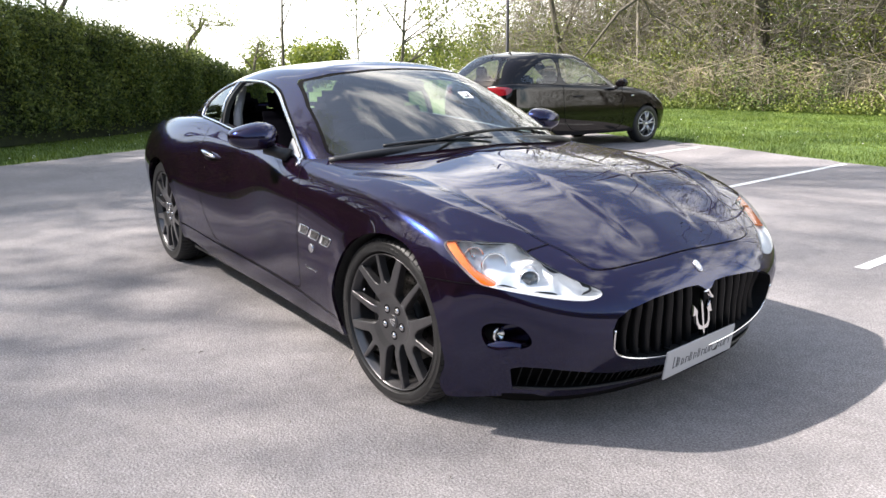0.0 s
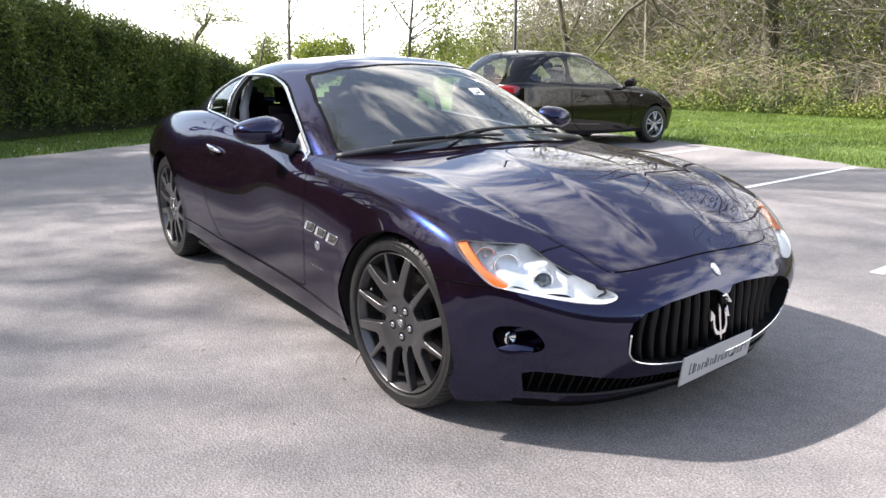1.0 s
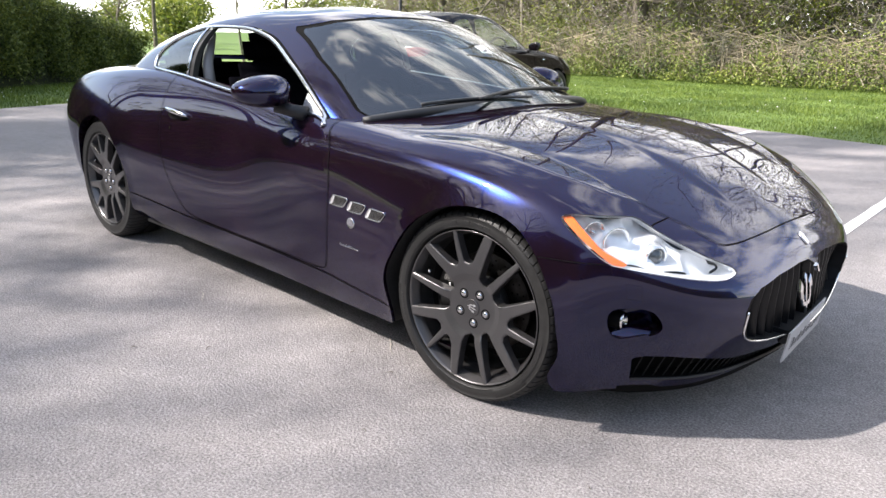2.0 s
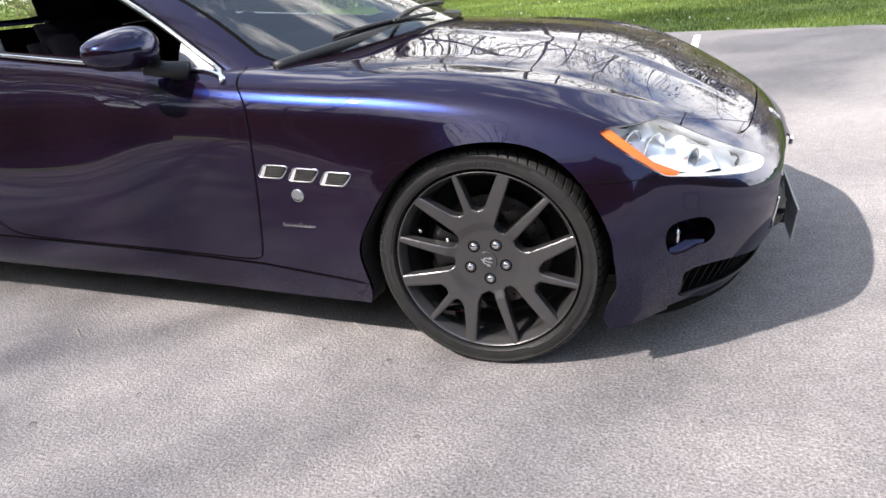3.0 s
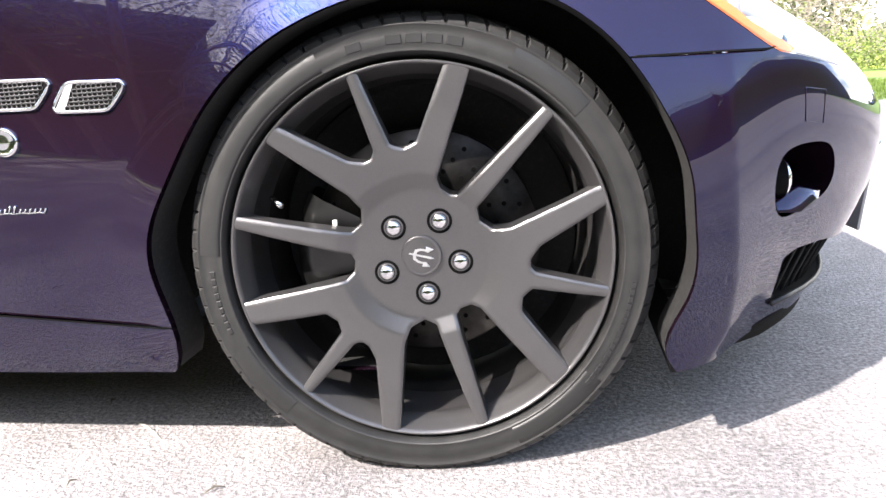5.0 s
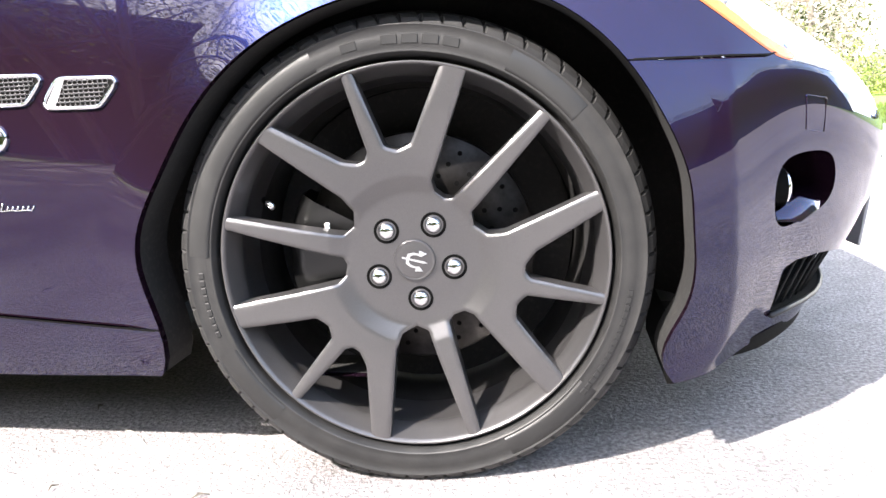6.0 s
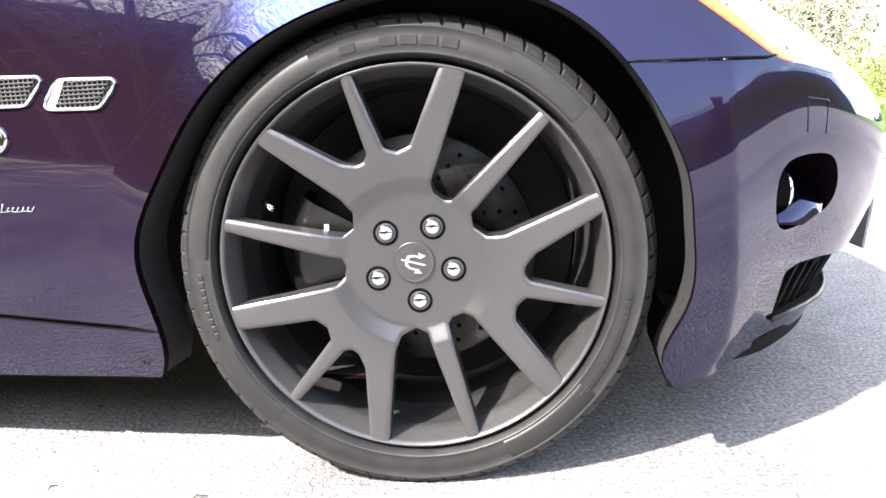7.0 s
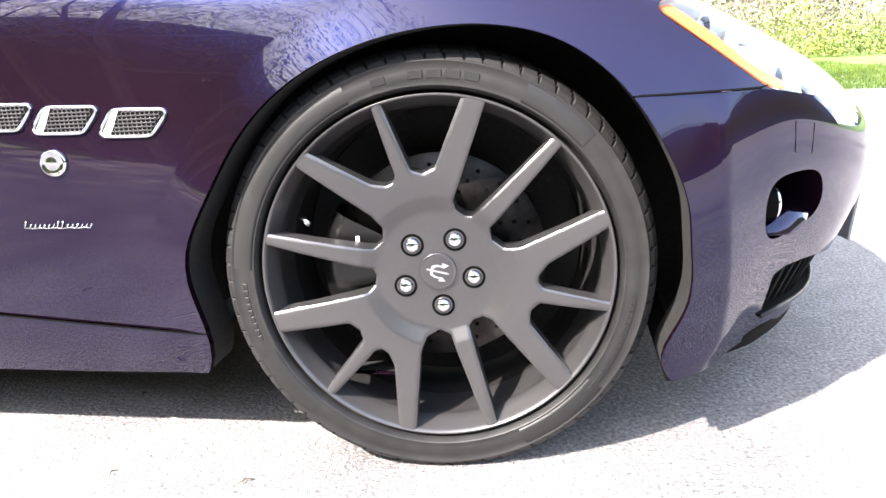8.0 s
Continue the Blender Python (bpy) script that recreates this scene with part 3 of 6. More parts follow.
for side in (mirrored, lambda m: m):
    s = -1 if side is mirrored else 1
    link_mesh("door", *side(door), PAINT, coupe, "closed door with its window lowered" if s < 0 else "")
    link_mesh("wing", *side(shell_cut), PAINT, coupe)
    link_mesh("sill", *side(sill), PAINT, coupe)
    for piece in clip(wing_band, lambda v: v[:, 0] + 1.5):
        link_mesh("wing_flare", *side(piece), PAINT, coupe)
    link_mesh("bumper_flare", *side(bumper_band), PAINT, coupe)
    for piece in clip(sill_band, lambda v: v[:, 0] + 1.5):
        link_mesh("sill_flare", *side(piece), PAINT, coupe)
    # arch flanges and liners
    lifted = lambda m: (m[0] + np.array([0, .0048, 0]), m[1])
    lip_f = rim_wall(lifted(arch_f), (0, -.014, 0), lambda p: p[2] > .16)
    inner_f = rim_wall((lifted(arch_f)[0] - np.array([0, .014, 0]), arch_f[1]), (0, -.075, 0), lambda p: p[2] > .16)
    link_mesh("arch_flange", *side(inner_f), LINER, coupe)
    lip_r = rim_wall(lifted(arch_r), (0, -.045, 0), lambda p: p[2] > .20)
    link_mesh("arch_lip", *side(lip_f), PAINT, coupe)
    link_mesh("arch_lip", *side(lip_r), PAINT, coupe)
    for cx, cz, r, nm in ((-.015, .30, .438, "front"), (REAR_AXLE, .34, .41, "rear")):
        prof = [(.0, -.33), (r - .02, -.33), (r, -.30), (r, -.075)]
        v, f = revolve(prof, 40, True, radians(-14 if nm == "front" else -10), radians(190))
        v = v + np.array([cx, .915 if nm == "front" else .92, cz])
        link_mesh("arch_liner", *side((v, f)), LINER, coupe)
link_mesh("bonnet", *both(bonnet), PAINT, coupe)
link_mesh("front_bumper", *both(bumper), PAINT, coupe)
for groove in (groove_a, groove_b, groove_c, groove_d):
    for piece in islands(groove):
        link_mesh("panel_gap", *piece, GAP, coupe)
        link_mesh("panel_gap", *mirrored(piece), GAP, coupe)
# rubber deflectors in front of the front wheels
for s in (-1, 1):
    bm = bmesh.new()
    box(bm, .346, .356, s * .60, s * .850, .138, .22)
    part("air_deflector", bm, GAP, coupe)
# underside
bm = bmesh.new()
box(bm, -2.50, -.45, -.86, .86, .165, .18)
box(bm, -3.75, -2.50, -.58, .58, .20, .24)
box(bm, -.45, .44, -.57, .57, .155, .18)
part("underbody", bm, BLACK, coupe)
nose = spline([(.36, .80, .165)] + [(x, y * .985, z + .006) for x, y, z in LINE_BOTTOM[11:]] + [(x, -y * .985, z + .006) for x, y, z in LINE_BOTTOM[-2:10:-1]] + [(.36, -.80, .165)], np.linspace(0, 8, 41))
link_mesh("undertray", np.concatenate([nose, [(.36, 0, .17)]]), [(i, i + 1, 41) for i in range(40)], BLACK, coupe)


# black lower lip of the bumper, rising into the body towards the arch
for s in (-1, 1):
    line = spline([(.360, .860, .150)] + [tuple(p) for p in LINE_BOTTOM[11:]], np.linspace(0, 4, 41))[1:]
    deep = [-.018 + .026 * max(0, 1 - i / 12) for i in range(len(line))]
    vs = [(x + dx, s * max(y - dy, 0), z + dz) for (x, y, z), low in zip(line, deep) for dx, dy, dz in ((.002, -.001, .012), (-.004, .006, low), (-.020, .022, low))]
    link_mesh("front_lip", vs, [(3 * i + a, 3 * i + a + 1, 3 * i + a + 4, 3 * i + a + 3) for i in range(len(line) - 1) for a in (0, 1)], GAP, coupe)


# ---- lamps, grille, intakes ----
def recess(patch, depth, shrink, back_material, wall_material, name):
    """A pocket behind an opening: walls running back and a floor."""
    c = patch[0].mean(0)
    off = np.asarray(depth, float) + (c - patch[0]) * shrink
    wall = rim_wall(patch, off)
    back = (patch[0] + off, patch[1])
    return wall, back


for side in (mirrored, lambda m: m):
    s = -1 if side is mirrored else 1
    lamp = new("headlamp")
    lamp.parent = coupe
    tagged(lamp, "clear headlamp with an amber side strip")
    lens = shifted(lamp_patch, sgn * .001)
    ob = link_mesh("lens", *side(lens), GLASS_CLEAR, lamp)
    ob.visible_shadow = False
    wall, back = recess(lamp_patch, (-.046, -.036, -.010), .10, SATIN, SATIN, "housing")
    # facetted reflector floor
    bv = back[0].copy()
    bv += np.stack([.012 * np.sin(bv[:, 0] * 60) * np.cos(bv[:, 1] * 45), .010 * np.sin(bv[:, 1] * 70), .008 * np.cos(bv[:, 0] * 75)], 1)
    link_mesh("housing", *side(joined(wall, (bv, back[1]))), LAMP_BOWL, lamp)
    AMBER_LINE = [(.322, .700), (.346, .703), (.402, .662), (.455, .618), (.520, .582), (.512, .575), (.485, .581), (.403, .640)]
    strip, _ = clip(shifted(lamp_patch, -sgn * .008), polygon_distance(AMBER_LINE, 0, 2))
    link_mesh("amber_strip", *side(joined(strip, rim_wall(strip, (-.02, -.02, 0)))), AMBER, lamp)
    # bright edge round the lens
    edge, _ = clip(lamp_patch, lambda v: .0011 - polygon_distance(HEADLAMP, 0, 2, .002)(v))
    link_mesh("lens_edge", *side(shifted(edge, sgn * .0014)), GRILLE_BAR, lamp)
    for cx, cy, cz, r, kind in ((.545, .655, .583, .036, "projector"), (.455, .735, .628, .042, "reflector"), (.405, .785, .655, .034, "reflector")):
        if kind == "projector":
            v, f = revolve([(.001, -.020), (r * .45, -.016), (r * .75, -.006), (r * .80, 0)], 28)
            v2, f2 = revolve([(r * .82, -.004), (r * .92, -.012), (r, -.010), (r * 1.08, .002), (r * 1.1, .03)], 28)
        else:
            v, f = revolve([(.001, .040), (r * .35, .034), (r * .7, .018), (r, -.006), (r * 1.1, -.004)], 24)
            v2, f2 = revolve([(.001, -.004), (.008, .0), (.010, .04)], 14)
        m = np.array(pose(0, 0, 0, 8, 0, 118))[:3, :3]
        place = lambda q: q @ m.T + np.array([cx - .013, cy - .006, cz - .001])
        link_mesh(kind, *side((place(v), f)), CHROME if kind == "reflector" else LENS_DARK, lamp)
        link_mesh(kind + "_ring", *side((place(v2), f2)), SATIN, lamp)
    # fog lamp pocket
    wall, back = recess(fog_patch, (-.045, -.060, 0), .10, PAINT, PAINT, "pocket")
    link_mesh("fog_pocket", *side(joined(wall, back)), PAINT, coupe)
    fog = new("fog_lamp")
    fog.parent = coupe
    m = np.array(pose(.515, .765, .401, 0, 0, 85))
    for nm, prof, mt in (("glass", [(.001, -.006), (.013, -.005), (.021, -.001)], GLASS_CLEAR), ("reflector", [(.001, .010), (.012, .007), (.020, 0), (.022, -.001)], CHROME), ("bezel", [(.021, -.002), (.025, -.003), (.0275, .0), (.028, .003)], CHROME), ("housing", [(.0282, .002), (.0285, .006), (.0285, .06)], GAP)):
        v, f = revolve(prof, 28)
        ob = link_mesh(nm, *side((v @ m[:3, :3].T + m[:3, 3], f)), mt, fog)
        if mt is GLASS_CLEAR:
            ob.visible_shadow = False
    # blade across the lower half of the pocket
    v = np.array([(.497, .802, .368), (.535, .772, .388), (.580, .722, .374), (.497, .762, .372), (.535, .725, .390), (.570, .69, .376), (.499, .804, .358), (.538, .777, .352), (.578, .724, .358)])
    link_mesh("fog_blade", *side((v, [(0, 1, 4, 3), (1, 2, 5, 4), (6, 7, 1, 0), (7, 8, 2, 1)])), PAINT, coupe)
    # half of the low intake, with its slats
    wall = rim_wall(intake_patch, (-.07, -.02, 0), lambda p: p[1] > .0005)
    intake = new("lower_intake")
    intake.parent = coupe
    link_mesh("duct", *side(joined(wall, (intake_patch[0] + np.array([-.07, -.02, 0]), intake_patch[1]))), GAP, intake)
    for k in range(26):
        y = .012 + .0272 * k
        top = np.interp(y, [0, .2, .42, .54, .64, .70], [.230, .230, .240, .262, .277, .279])
        p0, p1 = on_front(y, .188)[0], on_front(y, top)[0]
        off = Vector((-.016, -.006, 0))
        link_mesh("slat", *side(tube([p0 + off, p0.lerp(p1, .5) + off, p1 + off], .0022, 5)), LINER, intake)
    lipline = [on_front(y, z, .003)[0] for y, z in zip(np.linspace(.706, .02, 14), np.interp(np.linspace(.706, .02, 14), [0, .55, .706], [.184, .187, .194]))]
    link_mesh("splitter_edge", *side(tube(lipline, .0045, 6)), BLACK, intake)

# grille
grille = new("grille")
grille.parent = coupe
wall = rim_wall(grille_patch, (-.11, 0, 0), lambda p: p[1] > .0005)
link_mesh("surround", *both(wall), BLACK, grille)
gv = grille_patch[0] + np.array([-.11, 0, 0])
link_mesh("backing", *both((gv, grille_patch[1])), GAP, grille)
for k in range(-8, 9):
    y = .052 * k
    if k == 0:
        continue
    top = np.interp(abs(y), [p[0] for p in GRILLE[:8]], [p[1] for p in GRILLE[:8]])
    low = np.interp(abs(y), [0, .15, .27, .37, .43, .47], [.268, .272, .28, .297, .322, .40])
    vs, fs = [], []
    for i in range(9):
        z = low + (top - low) * i / 8
        p, _ = on_front(y, z)
        x = p.x - .030 - .030 * math.sin(math.pi * i / 8)
        vs += [(x, y - .002, z), (x, y + .002, z), (x - .035, y + .004, z), (x - .035, y - .004, z)]
    for i in range(8):
        a, b = 4 * i, 4 * i + 4
        fs += [(a, a + 1, b + 1, b), (a + 1, a + 2, b + 2, b + 1), (a + 3, a, b, b + 3)]
    link_mesh("grille_bar", vs, fs, GRILLE_BAR, grille)
low_edge = [(-.462, .42), (-.455, .36), (-.43, .322), (-.37, .297), (-.27, .28), (-.15, .272), (0, .268)]
low_edge = [tuple(p) for p in spline(low_edge + [(-y, z) for y, z in low_edge[-2::-1]], np.linspace(0, 12, 49))]
link_mesh("chrome_strip", *tube([on_front(y if abs(y) > .001 else .001, z, .001)[0] for y, z in low_edge], .0036, 8), CHROME, grille)


def flat_shape(outline, depth, to_world):
    """A flat piece with bevelled rim: outline in its own plane (u, v), thickness along w."""
    n = len(outline)
    c = np.mean(outline, 0)
    inner = [c + (np.array(p) - c) * .9 for p in outline]
    vs = [to_world(u, v, 0) for u, v in outline] + [to_world(u, v, depth * .6) for u, v in outline] + [to_world(u, v, depth) for u, v in inner]
    fs = [tuple(range(2 * n, 3 * n))]
    for i in range(n):
        j = (i + 1) % n
        fs += [(i, j, n + j, n + i), (n + i, n + j, 2 * n + j, 2 * n + i)]
    return np.array(vs, float), fs


# emblem on the bars: a plain three-pronged shape
def emblem_pieces(k):
    """Plain pronged emblem, k metres high, as bars in its own plane."""
    yield [(-.03 * k, -.5 * k), (.03 * k, -.5 * k), (.045 * k, .38 * k), (0, .52 * k), (-.045 * k, .38 * k)]
    for s in (-1, 1):
        yield [(s * .0 * k, -.34 * k), (s * .20 * k, -.30 * k), (s * .29 * k, -.10 * k), (s * .30 * k, .14 * k), (s * .42 * k, .12 * k), (s * .36 * k, .42 * k), (s * .20 * k, .24 * k), (s * .23 * k, .08 * k), (s * .20 * k, -.10 * k), (s * .13 * k, -.20 * k), (s * .0 * k, -.24 * k)]


emblem = new("grille_emblem")
emblem.parent = coupe
tagged(emblem, "polished metal grille emblem")
for pc in emblem_pieces(.140):
    link_mesh("prong", *flat_shape(pc, .012, lambda u, v, w: (.768 + w + .15 * (.385 - (.385 + v)), u, .375 + v)), CHROME, emblem, "", False)
link_mesh("hook", *flat_shape([(-.035, .487), (-.012, .484), (.004, .462), (.022, .452), (.020, .462), (.006, .474), (-.008, .492)], .012, lambda u, v, w: (.792 + w, u, v)), CHROME, emblem, "", False)
# oval badges on the nose and the flanks
p, nrm = on_front(.0005, .566, .0)
turn = nrm.to_track_quat("Z", "Y").to_matrix()
dome = [(math.cos(a) * r * .017, math.sin(a) * r * .026, h) for r, h in ((1, 0), (1, .003), (.86, .0045), (.80, .0035), (.4, .005)) for a in np.linspace(0, 2 * math.pi, 28, endpoint=False)]
dome_faces = [(k * 28 + i, k * 28 + (i + 1) % 28, k * 28 + 28 + (i + 1) % 28, k * 28 + 28 + i) for k in range(4) for i in range(28)] + [tuple(range(112, 140))]
badge = link_mesh("nose_badge", [Vector(p) + turn @ Vector(q) for q in dome], dome_faces, ENAMEL, coupe, "silver oval nose badge")
for s in (-1, 1):
    p, nrm = on_side(-.573, .527)
    turn = nrm.to_track_quat("Z", "Y").to_matrix()
    vs = [Vector(p) + turn @ Vector((q[1] * .86, q[0] * 1.2, q[2] * 1.3)) for q in dome]
    link_mesh("side_badge", *((lambda m: m if s < 0 else mirrored(m))((np.array([tuple(v) for v in vs]), dome_faces))), CHROME, coupe, "round silver side badge")
    # script under it, as plain slanted strokes
    strokes = []
    for k in range(15):
        x0 = -.648 + .0083 * k
        h = .011 if k in (0, 7, 8) else .006
        q0, nn = on_side(x0, .4255, .001)
        q1, _ = on_side(x0 + .005, .4255 + h, .001)
        strokes.append(tube([q0, q1], .0012, 5))
    q = [on_side(-.650 + .0085 * k, .4255 + .0006 * math.sin(k * 2.1), .001)[0] for k in range(15)]
    strokes.append(tube(q, .0010, 5))
    m = joined(*strokes)
    link_mesh("side_script", *(m if s < 0 else mirrored(m)), CHROME, coupe, "thin chrome script strokes")
    # three vents behind the wheel
    for x0 in (-.706, -.598, -.487):
        vent = new("side_vent")
        vent.parent = coupe
        zt = .590 + (-.706 - x0) * .075
        sh = [(.000, -.003), (.023, .029), (.105, .026), (.110, .019), (.083, -.012), (.005, -.010)]
        sh = [(a + (c - a) * t, b + (d - b) * t) for (a, b), (c, d) in zip(sh, sh[1:] + sh[:1]) for t in (.1, .9)]
        sh = [tuple(p) for p in rounded(sh, 1)]
        out = [on_side(x0 + u, zt + w, .002)[0] for u, w in sh]
        inn = out
        sd = (lambda m: m) if s < 0 else mirrored
        link_mesh("frame", *sd(tube(out, .0027, 8, True)), CHROME, vent)
        c = sum(inn, Vector()) / len(inn)
        n = len(inn)
        # flat black sheet stands in for the shaded hollow of the vent
        link_mesh("pocket", *sd((np.array([tuple(v) for v in out]), [tuple(range(n))])), GAP, vent, "", False)
        # flat pale strip paints the light on the vent's inner wall
        link_mesh("lit_wall", *sd((np.array([tuple(on_side(x0 + u, zt + w, .0030)[0]) for u, w in ((.004, -.006), (.024, .026), (.034, .026), (.018, -.008))]), [(0, 1, 2, 3)])), SAIL, vent, "", False)
        wires = []
        for r in range(6):
            for k in range(10):
                u, w = .022 + .0075 * k + (.00375 if r % 2 else 0) + r * .0034, -.006 + .0055 * r
                if u > .082 + .0038 * r:
                    continue
                ctr = on_side(x0 + u, zt + w, .0032)[0]
                ring = [ctr + Vector((.0042 * math.cos(a), 0, .0036 * math.sin(a))) for a in np.linspace(0, 2 * math.pi, 6, endpoint=False)]
                wires.append(tube(ring, .0007, 3, True))
        ob = link_mesh("mesh", *sd(joined(*wires)), GUN, vent)
        tagged(ob, kind="stuff")
    # door handle
    handle = new("door_handle")
    handle.parent = coupe
    pts = [on_side(-2.155 + .225 * u, .826 - .022 * u, .012 + .016 * math.sin(math.pi * u))[0] for u in np.linspace(0, 1, 9)]
    sd = (lambda m: m) if s < 0 else mirrored
    link_mesh("grip", *sd(tube(pts, [.006, .011, .013, .013, .013, .013, .012, .010, .005], 8)), CHROME, handle)
    # flat dark oval paints the shade of the hand recess
    cup_shade = [on_side(-2.06 + .07 * math.cos(a), .805 + .026 * math.sin(a), .0015)[0] for a in np.linspace(0, 2 * math.pi, 20, endpoint=False)]
    link_mesh("cup_shade", *sd((np.array([tuple(v) for v in cup_shade]), [tuple(range(20))])), GAP, handle, "", False)
    k = [on_side(-2.095 + .008 * math.cos(a), .735 + .008 * math.sin(a), .002)[0] for a in np.linspace(0, 2 * math.pi, 12, endpoint=False)]
    link_mesh("keyhole", *sd((np.array([tuple(v) for v in k]), [tuple(range(12))])), CHROME, coupe, "", False)
    # towing-eye cover on the bumper
    ring = [on_side(x, z, .0006)[0] for x, z in rounded([(.530, .529), (.5335, .5285), (.5625, .5235), (.566, .523), (.566, .519), (.566, .480), (.566, .476), (.5625, .4767), (.5365, .4823), (.533, .483), (.5327, .4875), (.5303, .5245)], 1)]
    link_mesh("towing_eye_cover", *sd(tube(ring, .0006, 5, True)), PAINT, coupe)

# plate: silver board with dark lettering bars
plate = new("front_plate")
plate.parent = coupe
tagged(plate, "silver-grey plate with dark lettering bars")
bm = bmesh.new()
box(bm, -.003, .003, -.231, .231, -.055, .055)
bmesh.ops.bevel(bm, geom=bm.edges[:], offset=.002, segments=2, affect="EDGES")
board = part("board", bm, PLATE, plate)
for k, (w, h, dz) in enumerate([(.024, .046, 0), (.014, .038, -.004), (.016, .028, -.009), (.022, .028, -.009), (.014, .038, -.004), (.018, .028, -.009), (.014, .038, -.004), (.022, .028, -.009), (.022, .028, -.009), (.020, .028, -.009), (.005, .006, -.020), (.018, .028, -.009), (.022, .028, -.009), (.034, .028, -.009)]):
    y0 = -.182 + .0270 * k
    bm = bmesh.new()
    box(bm, .003, .0036, y0, y0 + .0052, dz - h / 2, dz + h / 2)
    if w > .01:
        box(bm, .003, .0036, y0 + w - .004, y0 + w, dz - h / 2 + .003, dz + h / 2 - .004)
        box(bm, .003, .0036, y0 + .0052, y0 + w - .004, dz + (h / 2 - .006 if k % 2 else -h / 2 + .002), dz + (h / 2 - .003 if k % 2 else -h / 2 + .005))
    part("lettering_bar", bm, INK, plate)
plate.matrix_basis = pose(.801, -.034, .260, 0, 8, 5)
bm = bmesh.new()
box(bm, .74, .793, -.17, .08, .235, .285)
part("plate_bracket", bm, BLACK, coupe)

# ---- glasshouse ----
cabin = loft([CABIN_BASE, CABIN_MID, CABIN_RAIL, CABIN_ROOF, CABIN_RIDGE], 22, 26, False, True, True)
DLO = smooth_closed([(-.842, .873), (-1.06, 1.006), (-1.26, 1.105), (-1.445, 1.181), (-1.60, 1.219), (-1.75, 1.236), (-2.05, 1.238), (-2.22, 1.222), (-2.39, 1.185), (-2.52, 1.122), (-2.566, 1.062), (-2.552, 1.020), (-2.48, 1.001), (-2.086, .979), (-1.533, .932), (-1.138, .899), (-.90, .877)], 5)
dlo = only(polygon_distance(DLO, 0, 2), lambda v: v[:, 1] > .3)
SCREEN = [(-.1, .86), (.51, .86), (.715, .89), (.728, .92), (.645, 1.111), (.570, 1.217), (.545, 1.237), (.415, 1.268), (.2, 1.288), (0, 1.294), (-.1, 1.294)]
screen_fn = only(polygon_distance(SCREEN, 1, 2), lambda v: v[:, 0] > -1.6)
REARGLASS = [(-.1, 1.06), (.40, 1.055), (.50, 1.07), (.36, 1.22), (.2, 1.232), (-.1, 1.238)]
cabin_tree = BVHTree.FromPolygons([Vector(v) for v in cabin[0]], cabin[1])


def on_cabin(x, z, lift=0.0):
    hits = [h for h in (tree.ray_cast(Vector((x, 1.5, z)), Vector((0, -1, 0))) for tree in (cabin_tree, shell_tree)) if h[0]]
    p, n, _, _ = max(hits, key=lambda h: h[0].y)
    n = n if n.y > 0 else -n
    return p + n * lift


opening, cabin = clip(cabin, dlo)
trim, opening = (lambda a: (a[1], a[0]))(clip(opening, lambda v: dlo(v) - .013))
gutter, cabin = clip(cabin, lambda v: dlo(v) + .006)
screen, cabin = clip(cabin, screen_fn)
seal, cabin = clip(cabin, lambda v: screen_fn(v) + .005)
frit, screen = (lambda a: (a[1], a[0]))(clip(screen, lambda v: screen_fn(v) - .005))
rear_glass, cabin = clip(cabin, only(polygon_distance(REARGLASS, 1, 2), lambda v: v[:, 0] < -2.2))
quarter, front_op = clip(opening, lambda v: -2.108 - v[:, 0])
divider, front_op = clip(front_op, lambda v: -2.092 - v[:, 0])
pillar, front_op = clip(front_op, lambda v: -2.045 - v[:, 0])
sail, front_op = clip(front_op, lambda v: v[:, 0] + 1.035)
area = sum(x0 * z1 - x1 * z0 for (x0, z0), (x1, z1) in zip(DLO, DLO[1:] + DLO[:1]))
TRIM_SIDE = -1 if area > 0 else 1
csg = 1 if np.mean(normals_of(opening)[:, 1]) > 0 else -1
link_mesh("roof", *both(cabin), PAINT, coupe)
ob = link_mesh("windscreen", *both(screen), GLASS_SCREEN, coupe)
ob.visible_shadow = False
link_mesh("windscreen_border", *both(joined(shifted(frit, -csg * .0005), shifted(seal, -csg * .003))), GAP, coupe)
link_mesh("rear_window", *both(rear_glass), GLASS_LIGHT, coupe)
